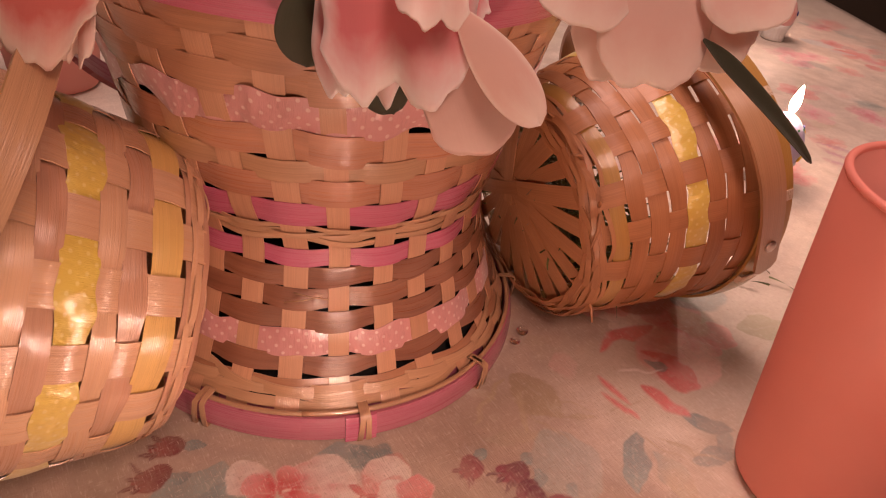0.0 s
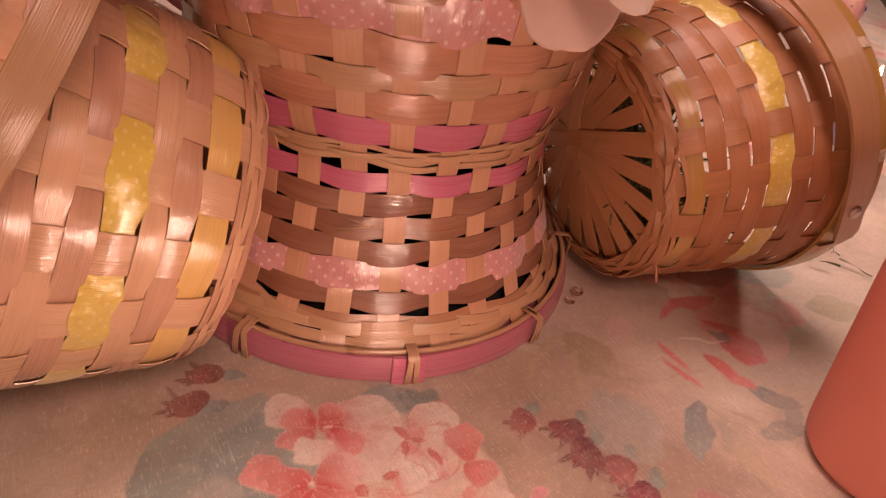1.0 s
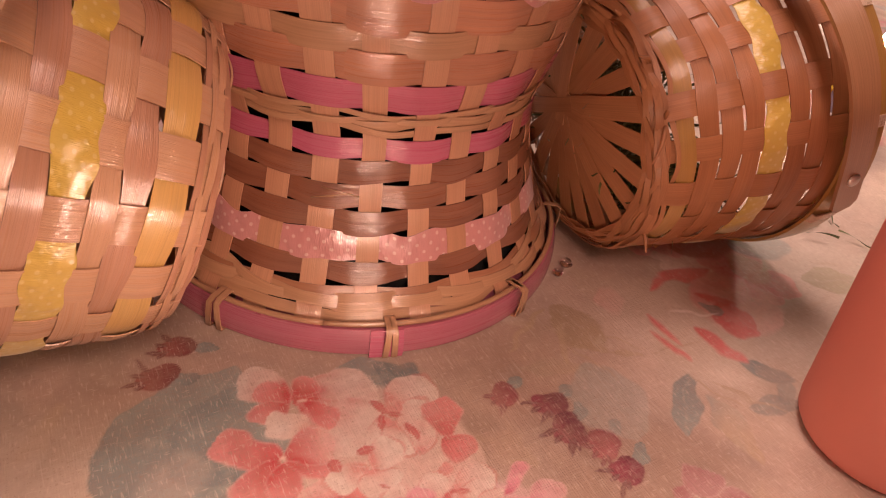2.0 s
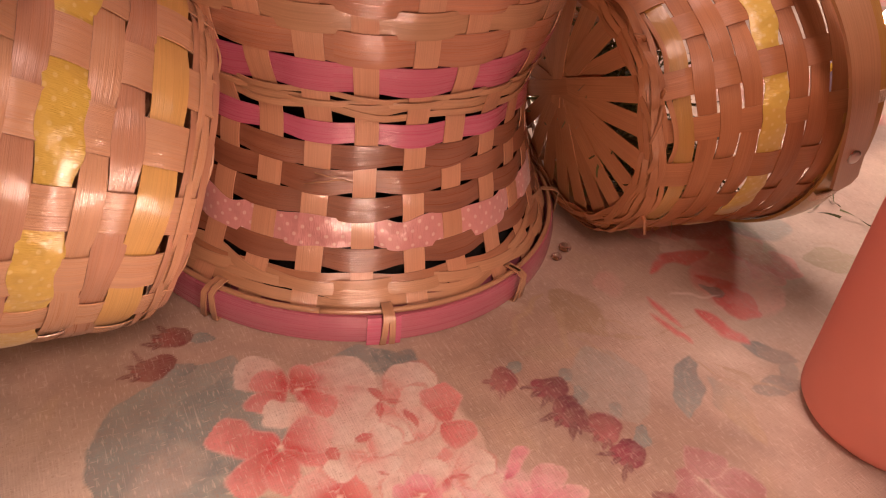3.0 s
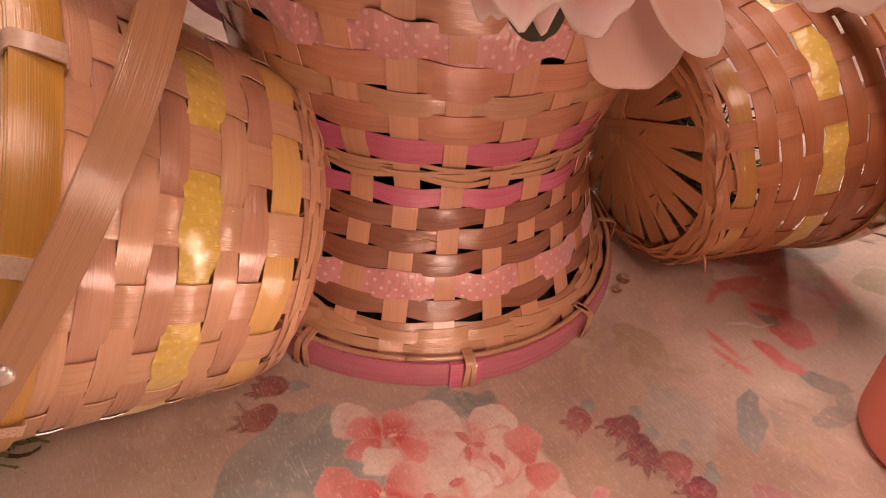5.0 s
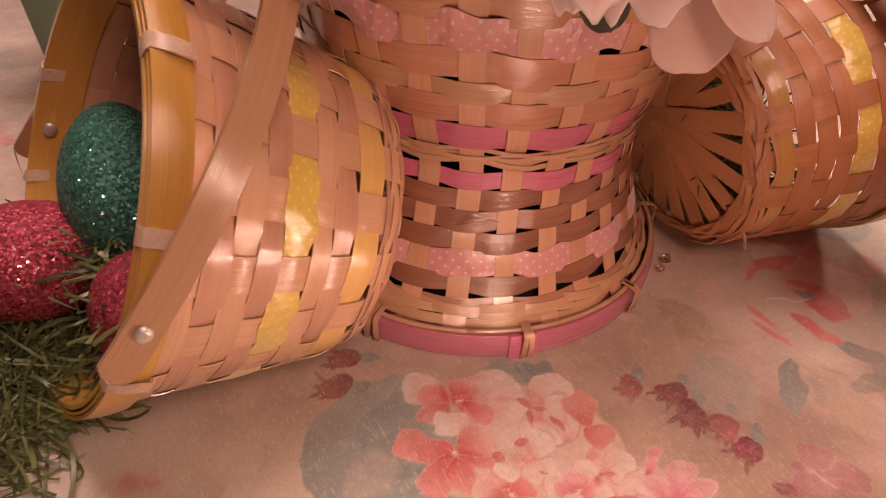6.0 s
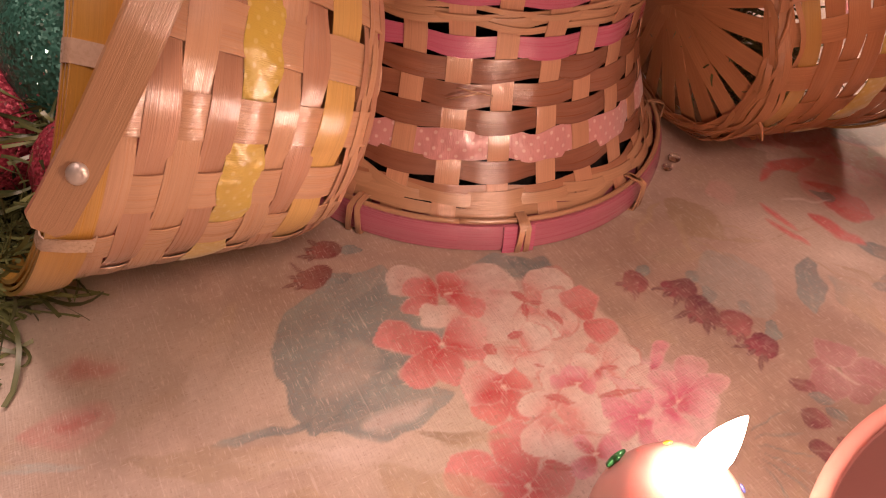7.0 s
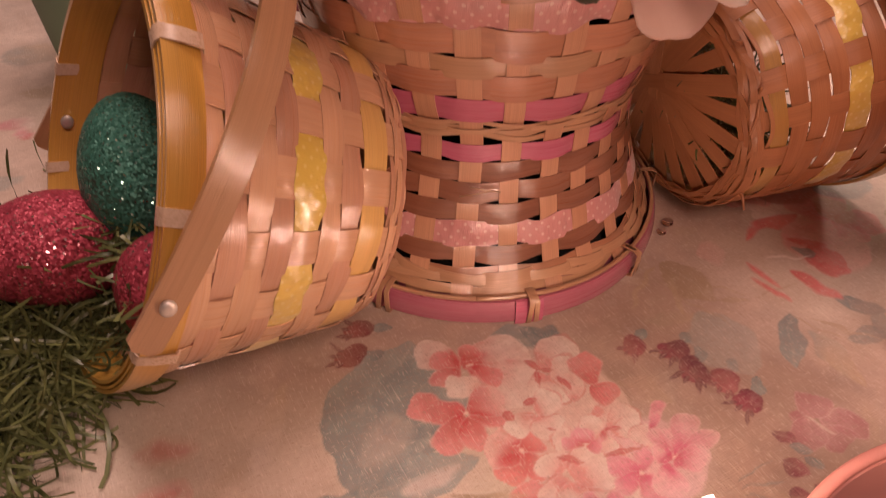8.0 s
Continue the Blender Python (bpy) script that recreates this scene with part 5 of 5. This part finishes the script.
def slump(b, rim):
    """Sags the mouth of a fallen basket: its far side reaches further out and it settles on the cloth."""
    def bend(v):
        k = min(max(v.z / rim, 0.0), 1.0) ** 1.6
        v = Vector((v.x, v.y * (1 + 0.20 * k) if v.y > 0 else v.y, v.z))
        return Vector((v.x * (1 + 0.03 * k) - 0.006 * k, v.y - k * (0.0155 - 0.12 * v.x), v.z + k * (0.0100 - 0.190 * v.x - 0.055 * v.y)))
    done = set()
    for ob in b.children:
        m = ob.matrix_basis.copy()
        back = m.inverted()
        for sub_part in ob.children:
            sub_part.location = back @ bend(m @ sub_part.location)
        if ob.data.name not in done:
            done.add(ob.data.name)
            for v in ob.data.vertices:
                v.co = back @ bend(m @ v.co)


slump(left_basket, 0.122)

# frayed tuft of splints at the lower edge of the brown basket's base
_rng = random.Random(9)
for _k in range(9):
    _p0 = right_basket.matrix_world.inverted() @ Vector((0.160 + _rng.uniform(-0.006, 0.006), 0.008, 0.013 + _rng.uniform(-0.003, 0.003)))
    _p1 = right_basket.matrix_world.inverted() @ Vector((0.156 + 0.0040 * (_k - 4), -0.006 + _rng.uniform(-0.002, 0.003), 0.0018 + _rng.uniform(0, 0.002)))
    _d = np.array(_p1 - _p0)
    _s = np.cross(_d, np.array(right_basket.matrix_world.to_3x3().inverted() @ Vector((0, -0.6, 0.8))))
    _s /= np.linalg.norm(_s)
    _pts = np.array([[np.array(_p0) + _d * q + _s * c * 0.0034 for c in (-0.5, 0.0, 0.5)] for q in np.linspace(0, 1, 5)])
    _n = np.cross(_s, _d)
    part("frayed_end", grid_mesh("frayed_end", _pts, np.tile(_n / np.linalg.norm(_n), (5, 3, 1)), 0.0004), DARK_SIDE, right_basket)


# ---- tumblers ----
def tumbler(m, mat, label, group=""):
    t = thing("tumbler", m, label, "cup", group)
    r, h, f = 0.0345, 0.158, 0.0125
    prof = [(0.004, 0.0), (r - 0.006, 0.0), (r - 0.0028, 0.0012), (r - 0.0008, 0.004), (r, 0.008), (r + f * 0.5, h * 0.5), (r + f, h - 0.002), (r + f - 0.0006, h - 0.0006), (r + f - 0.0016, h),
            (r + f - 0.0026, h - 0.0006), (r + f - 0.003, h - 0.002), (r + f * 0.5 - 0.003, h * 0.5), (r - 0.0035, 0.012), (r - 0.009, 0.006), (0.004, 0.005)]
    part("body", lathe(prof, 96), mat, t)
    lip = [((r + f - 0.0014) + 0.0017 * math.cos(q), h - 0.0014 + 0.0017 * math.sin(q)) for q in np.linspace(-0.5, 3.64, 12)]
    part("lip", lathe(lip, 96), mat, t, "rounded lip")
    return t


tumbler(pose(0.2405, -0.1270, 0), CORAL, "tall matt coral plastic tumbler on the cloth", "coral tumblers")
tumbler(pose(-0.243, 0.262, 0), SALMON, "tall matt salmon plastic tumbler behind the standing basket", "coral tumblers")
tumbler(pose(-0.2700, 0.1450, 0), MINT, "tall matt mint plastic tumbler behind the basket")


def bowl(x, y, mat, label):
    """Wide shallow bowl on a low foot ring, with a rolled lip."""
    d = thing("bowl", pose(x, y, 0), label, "bowl")
    outer = [(0.004, 0.003), (0.054, 0.003), (0.056, 0.0004), (0.060, 0.0004), (0.062, 0.003), (0.074, 0.008), (0.0865, 0.0165), (0.0965, 0.0275), (0.1035, 0.0375), (0.1070, 0.0440)]
    inner = [(0.1052, 0.0446), (0.1020, 0.0392), (0.0975, 0.0335), (0.0915, 0.0282), (0.0830, 0.0232), (0.0700, 0.0192), (0.0500, 0.0170), (0.004, 0.0160)]
    part("body", lathe(outer + inner, 128), mat, d)
    part("lip", lathe([(0.1070 + 0.0024 * math.cos(q), 0.0440 + 0.0020 * math.sin(q)) for q in np.linspace(-0.9, 4.0, 14)], 128), mat, d, "rolled lip")
    return d


bowl(0.1790, -0.3100, SALMON, "wide shallow matt salmon plastic bowl beside the candle")


# ---- egg candles ----
def egg_profile(length, width, n=22):
    out = []
    for i in range(n + 1):
        t = i / n
        x = -math.cos(math.pi * t)
        r = math.sqrt(max(0.0, 1 - x * x)) * (1 - 0.13 * x)
        out.append((max(r * width / 2, 0.0004), (x + 1) / 2 * length))
    return out


def candle(x, y, wax, spots, label, lean):
    c = thing("egg_candle", pose(x, y, 0), label, "candle", "lit egg candles")
    part("cup", lathe([(0.012, 0.0), (0.016, 0.001), (0.0145, 0.008), (0.016, 0.016), (0.0195, 0.024), (0.0180, 0.0245), (0.0140, 0.016), (0.010, 0.014)], 60, lambda a, z: 0.025 * math.cos(20 * a)), WHITE_CUP, c, "white ribbed egg cup")
    body = part("wax", lathe(egg_profile(0.0515, 0.0405), 48), wax, c)
    body.location = (0, 0, 0.012)
    rng = random.Random(int(1000 * x) + 5)
    for k in range(16):
        z = rng.uniform(0.016, 0.046)
        a = rng.uniform(0, 6.28)
        t = z / 0.0515
        xx = 2 * t - 1
        r = math.sqrt(max(0, 1 - xx * xx)) * (1 - 0.13 * xx) * 0.021
        mt = spots[k % len(spots)]
        size = 0.0012 if k % 3 else 0.0038
        bm = bmesh.new()
        bmesh.ops.create_icosphere(bm, subdivisions=3, radius=size)
        if k % 3 == 0:
            for v in bm.verts:
                lobe = 0.72 + 0.28 * math.cos(5 * math.atan2(v.co.z, v.co.y))
                v.co.y *= lobe
                v.co.z *= lobe
                v.co.x *= 0.6
        for v in bm.verts:
            v.co.x *= 0.45
        s = part("painted_spot", bm, mt, c)
        tilt = math.degrees(math.atan2(xx, 1.0))
        s.matrix_local = pose(0, 0, 0.012 + z) @ pose(0, 0, 0, 0, 0, math.degrees(a)) @ pose(r, 0, 0, 0, -tilt, 0)
    part("wick", tube([(0, 0, 0.0620), (0.0004, 0, 0.066), (0.0006, 0.0002, 0.070)], 0.0007, 6), WICK, c)
    f = lathe([(0.0006, 0.0), (0.0024, 0.002), (0.0037, 0.0055), (0.0038, 0.009), (0.0030, 0.013), (0.0018, 0.0168), (0.0007, 0.0195), (0.0002, 0.0205)], 24)
    for v in f.verts:
        v.co.x += lean * (v.co.z / 0.0205) ** 2 * 0.002
        v.co.z *= 1.18
    fl = part("flame", f, FLAME, c, "bright yellow candle flame")
    fl.location = (0.0004, 0.0, 0.0634)
    return c


candle(0.0522, -0.2525, WAX_PINK, (WAX_GREEN, WAX_BLUE, WAX_YELLOW), "lit pink painted egg candle with green leaves", 1.0)
candle(0.3640, 0.1850, WAX_LILAC, (WAX_YELLOW, WAX_BLUE, WAX_GREEN), "lit lilac painted egg candle in a white cup", 0.6)
candle(0.5900, 0.6350, WAX_PINK, (WAX_BLUE, WAX_YELLOW, WAX_GREEN), "lit pink painted egg candle in a white cup", 0.6)


# ---- glitter eggs ----
def egg(name, m, mat, length, width, label):
    bm = lathe(egg_profile(length, width, 30), 56)
    for v in bm.verts:
        v.co.z -= length / 2
        d = noise.noise(v.co * 260) * 0.00035
        v.co += v.co.normalized() * d
    ob = part(name, bm, mat)
    ob.matrix_world = m
    return tagged(ob, label, "easter egg", "glitter eggs")


egg("glitter_egg", look((-0.195, -0.115, 0.046), (-0.125, -0.085, 0.040)), RED_GLITTER, 0.070, 0.052, "red glitter egg lying on green shredded grass")
egg("glitter_egg", look((-0.1560, -0.0870, 0.0700), (-0.1460, -0.1060, 0.0330)), GREEN_GLITTER, 0.072, 0.054, "dark green glitter egg leaning inside the basket mouth")
egg("glitter_egg", look((-0.1290, -0.1390, 0.0420), (-0.1390, -0.140, 0.080)), RED_GLITTER, 0.064, 0.048, "red glitter egg behind the basket rim")
egg("glitter_egg", look((-0.2560, -0.1240, 0.0340), (-0.29, -0.10, 0.034)), RED_GLITTER, 0.066, 0.050, "red glitter egg at the edge of the grass")


# ---- shredded green grass ----
def shreds(name, count, place, seed, label):
    """Curled paper strips; place(rng) gives a point and a length."""
    rng = np.random.default_rng(seed)
    verts, quads, uvs = [], [], []
    k = 9
    for _ in range(count):
        p, ln, flatness = place(rng)
        yaw = rng.uniform(0, 2 * np.pi)
        pit = rng.normal(0, 0.30) * flatness
        d = np.array([math.cos(yaw) * math.cos(pit), math.sin(yaw) * math.cos(pit), math.sin(pit)])
        curl = rng.normal(0, 26, 3) * np.array([1, 1, 0.55])
        wd = rng.uniform(0.0009, 0.0018)
        roll = rng.uniform(0, np.pi)
        base = len(verts)
        q = np.array(p, float)
        step = ln / (k - 1)
        for i in range(k):
            up = np.array([0, 0, 1.0])
            s = np.cross(d, up)
            s /= max(np.linalg.norm(s), 1e-6)
            nn = np.cross(s, d)
            ax = s * math.cos(roll + i * 0.18) + nn * math.sin(roll + i * 0.18)
            qq = q.copy()
            qq[2] = max(qq[2], 0.0012)
            verts.append(qq + ax * wd / 2)
            verts.append(qq - ax * wd / 2 + np.array([0, 0, 0.0001]))
            q = q + d * step
            d = d + np.cross(curl, d) * step
            d /= np.linalg.norm(d)
        for i in range(k - 1):
            a = base + 2 * i
            quads.append((a, a + 1, a + 3, a + 2))
            uvs.append(((i * step, 0), (i * step, wd), ((i + 1) * step, wd), ((i + 1) * step, 0)))
    me = raw_mesh(name, np.array(verts), np.array(quads), np.array(uvs), smooth=True)
    return tagged(part(name, me, SHRED), label, "shredded grass", kind="stuff")


def spill(rng):
    u, v = rng.normal(0, 1), rng.normal(0, 1)
    x, y = -0.205 + 0.034 * u, -0.135 + 0.036 * v
    h = max(0.002, 0.030 * math.exp(-(u * u + v * v) / 2.2)) * rng.uniform(0.05, 1.0)
    if x > -0.175:
        x = -0.175 - abs(x + 0.175) * 0.6
    x -= max(0.0, -0.150 - y) * 0.25
    return (x, y, h), rng.uniform(0.02, 0.06), 1.0


shreds("shredded_grass", 2300, spill, 3, "dark green shredded paper grass spilling onto the cloth")


def nest(rng):
    m = left_basket.matrix_world
    r, a = rng.uniform(0, 0.045), rng.uniform(0, 6.28)
    p = m @ Vector((r * math.cos(a), -0.036 + 0.3 * r * math.sin(a), rng.uniform(0.07, 0.12)))
    return (p.x, p.y, p.z), rng.uniform(0.012, 0.026), 0.8


shreds("shredded_grass", 420, nest, 5, "dark green shredded paper grass inside the fallen basket")


def nest_right(rng):
    m = right_basket.matrix_world
    r, a = rng.uniform(0, 0.05), rng.uniform(0, 6.28)
    if rng.random() < 0.6:
        p = m @ Vector((r * math.cos(a), r * math.sin(a), rng.uniform(0.012, 0.034)))
    else:
        p = m @ Vector((0.9 * r * math.cos(a), -0.044 + 0.22 * r * math.sin(a), rng.uniform(0.02, 0.090)))
    return (p.x, p.y, p.z), rng.uniform(0.012, 0.024), 0.8


shreds("shredded_grass", 1100, nest_right, 6, "dark green shredded paper grass inside the brown basket")


def strays(rng):
    x, y = ((0.272, 0.030), (0.297, 0.038))[int(rng.random() < 0.5)]
    return (x + rng.normal(0, 0.005), y + rng.normal(0, 0.004), 0.002 + 0.006 * rng.random()), rng.uniform(0.016, 0.030), 1.2


shreds("shredded_grass", 7, strays, 12, "loose curls of dark green shredded paper by the brown basket")


# ---- clear beads on the cloth ----
def bead(x, y, r):
    bm = lathe([(r * 0.25, 0.0), (r * 0.8, 0.0), (r, r * 0.35), (r * 0.9, r * 0.75), (r * 0.6, r * 1.05), (r * 0.1, r * 1.2)], 24)
    ob = part("glass_bead", bm, CLEAR)
    ob.location = (x, y, 0.0002)
    return tagged(ob, "small clear glass bead lying on the tablecloth", "bead", "clear beads by the foot")


bead(0.1168, -0.0301, 0.0034)
bead(0.1114, -0.0386, 0.0028)


# ---- silk flowers ----
def petal(length, width, cup, curl, ruffle, seed, full=1.7, fan=0.0):
    """A curved petal from the origin along +y, face up; v of the UV runs to the tip. fan: 0 gives a pointed leaf, above it a blunt petal with a wavy edge."""
    rng = np.random.default_rng(seed)
    n, m = 30, 29
    v = np.linspace(0, 1, n)
    u = np.linspace(-1, 1, m)
    wide = full / (1.0 + full)
    rise = np.sin(np.clip(v / wide, 0.04, 1) * np.pi / 2) ** (0.8 if fan else 0.55 + 0.2 * full)
    k = np.clip(v - wide, 0, 1) / (1 - wide)
    end = 1 + 0 * k if fan else np.sqrt(np.clip(1 - k ** 2, 0.0, 1))
    half = np.where(v < wide, rise, end)
    ph = rng.uniform(0, 6.28, 4)
    ru = sum(np.sin(f * u + p) * g for f, p, g in zip((2.6, 4.9, 8.1), ph, (1, 0.8, 0.4))) * ruffle
    V, U = np.meshgrid(v, u, indexing="ij")
    shape = -0.5 * width / length * (1 - np.sqrt(1 - (0.97 * u) ** 2)) + fan * (0.060 * np.sin(5.2 * u + ph[0]) + 0.028 * np.sin(9.4 * u + ph[1]) + 0.012 * np.sin(21 * u + ph[2])) if fan else 0 * u
    L = length * (1 + shape[None] * V ** 0.8)
    ang = curl * V ** 1.6
    y = L * V * np.cos(ang * 0.5)
    z = -L * V * np.sin(ang * 0.5)
    x = U * half[:, None] * width / 2 * (1 + (0.03 * fan * np.sin(9 * v + ph[2]))[:, None])
    z = z + cup * (U ** 2) * width * half[:, None] * 0.5 + ru[None] * V ** 3 * length
    pts = np.stack([x, y, z], -1)
    me = grid_mesh("petal", pts, uv=(v, (u + 1) / 2))
    lay = me.uv_layers[0]
    uv = np.empty(len(lay.data) * 2, np.float32)
    lay.data.foreach_get("uv", uv)
    lay.data.foreach_set("uv", np.ascontiguousarray(uv.reshape(-1, 2)[:, ::-1]).ravel())
    return me


def add_petal(parent, name, at, tip, up, width, mat, seed, label="", cup=0.3, curl=0.4, ruffle=0.02, full=1.7, fan=0.0):
    """Places a petal from one world point to another, its face towards up."""
    at, tip = Vector(at), Vector(tip)
    y = (tip - at).normalized()
    z = Vector(up)
    z = (z - y * z.dot(y)).normalized()
    m = Matrix((y.cross(z), y, z)).transposed().to_4x4()
    m.translation = at
    ob = part(name, petal((tip - at).length, width, cup, curl, ruffle, seed, full, fan), mat, parent, label)
    ob.matrix_local = parent.matrix_world.inverted() @ m
    ob.modifiers.new("thickness", "SOLIDIFY").thickness = 0.0004
    return ob


def bloom(heart, face, size, mats, count, seed, label, root, hanging, frill=1.3):
    """A drooping silk flower: rings of ruffled petals round its heart, and the hanging petals that reach below it."""
    f = thing("silk_peony", Matrix.Translation(heart), label, "silk flower", "silk flowers in the basket")
    rng = random.Random(seed)
    heart = Vector(heart)
    q = Vector(face).normalized().to_track_quat("Z", "Y").to_matrix()
    for ring, (n, ln, lift) in enumerate(((count, 1.0, 0.35), (count - 1, 0.75, 0.8), (4, 0.5, 1.5))):
        for k in range(n):
            a = 2 * math.pi * (k + 0.5 * ring) / n + rng.uniform(-0.15, 0.15)
            d = (q @ Vector((math.cos(a), math.sin(a), lift))).normalized()
            up = q @ Vector((-math.cos(a) * lift, -math.sin(a) * lift, 1.0))
            s = size * ln * rng.uniform(0.9, 1.1)
            add_petal(f, "petal", heart, heart + d * s, up, s * 0.95, mats[min(ring, len(mats) - 1)], seed * 50 + ring * 10 + k, cup=0.35, curl=0.5 + 0.3 * rng.random(), ruffle=0.03, fan=1.0)
    for k, (tip, start, width, mat) in enumerate(hanging):
        add_petal(f, "petal", start, tip, (0.05, -0.85, 0.45), width, mat, seed * 70 + k, cup=-0.12, curl=0.25, ruffle=0.035 * frill, full=1.6, fan=frill)
    a, b = Vector(root) - heart, Vector((0, 0, 0))
    mid = (a + b) / 2 + Vector((0, 0, 0.02))
    part("stem", tube([a.lerp(mid, t).lerp(mid.lerp(b, t), t) for t in np.linspace(0, 1, 9)], 0.0018, 8), LEAF, f)
    return f


pink = bloom((0.026, -0.085, 0.272), (0.1, -0.10, 0.97), 0.034, (PINK_PETAL, PINK_PETAL), 6, 2, "pink silk peony with pale ruffled edges hanging over the rim", (0.01, -0.03, 0.12),
             (((0.0301, -0.1480, 0.1831), (0.0255, -0.1290, 0.2298), 0.0430, PINK_PETAL), ((0.0193, -0.1425, 0.1820), (0.0155, -0.1240, 0.2251), 0.0270, PINK_PETAL), ((0.0349, -0.1520, 0.2076), (0.0350, -0.1340, 0.2209), 0.0200, WHITE_PETAL), ((0.0447, -0.1390, 0.1963), (0.0354, -0.1220, 0.2228), 0.0230, PINK_PETAL)))
add_petal(pink, "petal", (0.0373, -0.1320, 0.2091), (0.0588, -0.1360, 0.1639), (0.1, -0.9, 0.2), 0.0290, SHADED_PETAL, 301, "cream drooping petal", -0.06, 0.1, 0.004, 1.8, 0.15)
add_petal(pink, "petal", (0.0410, -0.1360, 0.2084), (0.0705, -0.1430, 0.1785), (0.1, -0.95, 0.25), 0.0150, WHITE_PETAL, 302, "cream folded petal", -0.15, 0.05, 0.004, 1.7)
add_petal(pink, "leaf", (0.0034, -0.1180, 0.2111), (0.0012, -0.1240, 0.1815), (0, -0.9, 0.3), 0.0200, LEAF, 311, "dark green silk leaf", 0.1, 0.2, 0.004, 1.9)
add_petal(pink, "leaf", (0.0171, -0.1280, 0.1981), (0.0286, -0.1300, 0.1711), (0, -0.9, 0.3), 0.0170, LEAF, 312, "dark green silk leaf", 0.1, 0.2, 0.004, 1.2)
add_petal(pink, "leaf", (0.0372, -0.1280, 0.1903), (0.0427, -0.1300, 0.1747), (0, -0.9, 0.3), 0.0070, LEAF, 313, "dark green silk leaf", 0.1, 0.2, 0.004, 1.2)
white = bloom((0.104, -0.080, 0.276), (0.3, -0.10, 0.95), 0.034, (WHITE_PETAL, WHITE_PETAL), 7, 5, "cream silk peony drooping beside the pink rim", (0.05, -0.02, 0.12),
              (((0.0945, -0.1330, 0.1896), (0.0943, -0.1150, 0.2325), 0.0320, WHITE_PETAL), ((0.1057, -0.1380, 0.1906), (0.0980, -0.1180, 0.2335), 0.0360, WHITE_PETAL), ((0.1283, -0.1300, 0.1960), (0.1142, -0.1140, 0.2301), 0.0320, WHITE_PETAL),
               ((0.0775, -0.1360, 0.2066), (0.0816, -0.1180, 0.2272), 0.0300, WHITE_PETAL), ((0.1328, -0.1340, 0.2107), (0.1239, -0.1180, 0.2274), 0.0310, WHITE_PETAL)), 0.45)
add_petal(white, "leaf", (0.1171, -0.1280, 0.2035), (0.1690, -0.1320, 0.1693), (0.3, -0.8, 0.5), 0.0064, LEAF, 321, "long dark green silk leaf", 0.3, 0.15, 0.003, 0.35)
peach = bloom((-0.072, -0.088, 0.274), (-0.3, -0.10, 0.95), 0.034, (WHITE_PETAL, PEACH_PETAL), 6, 8, "peach and cream silk peony drooping over the fallen basket", (-0.04, -0.03, 0.12),
              (((-0.0730, -0.1400, 0.1835), (-0.0687, -0.1220, 0.2166), 0.0360, PEACH_PETAL), ((-0.0616, -0.1340, 0.1812), (-0.0582, -0.1220, 0.2038), 0.0090, WHITE_PETAL), ((-0.0884, -0.1380, 0.1843), (-0.0834, -0.1220, 0.2123), 0.0260, PEACH_PETAL)))
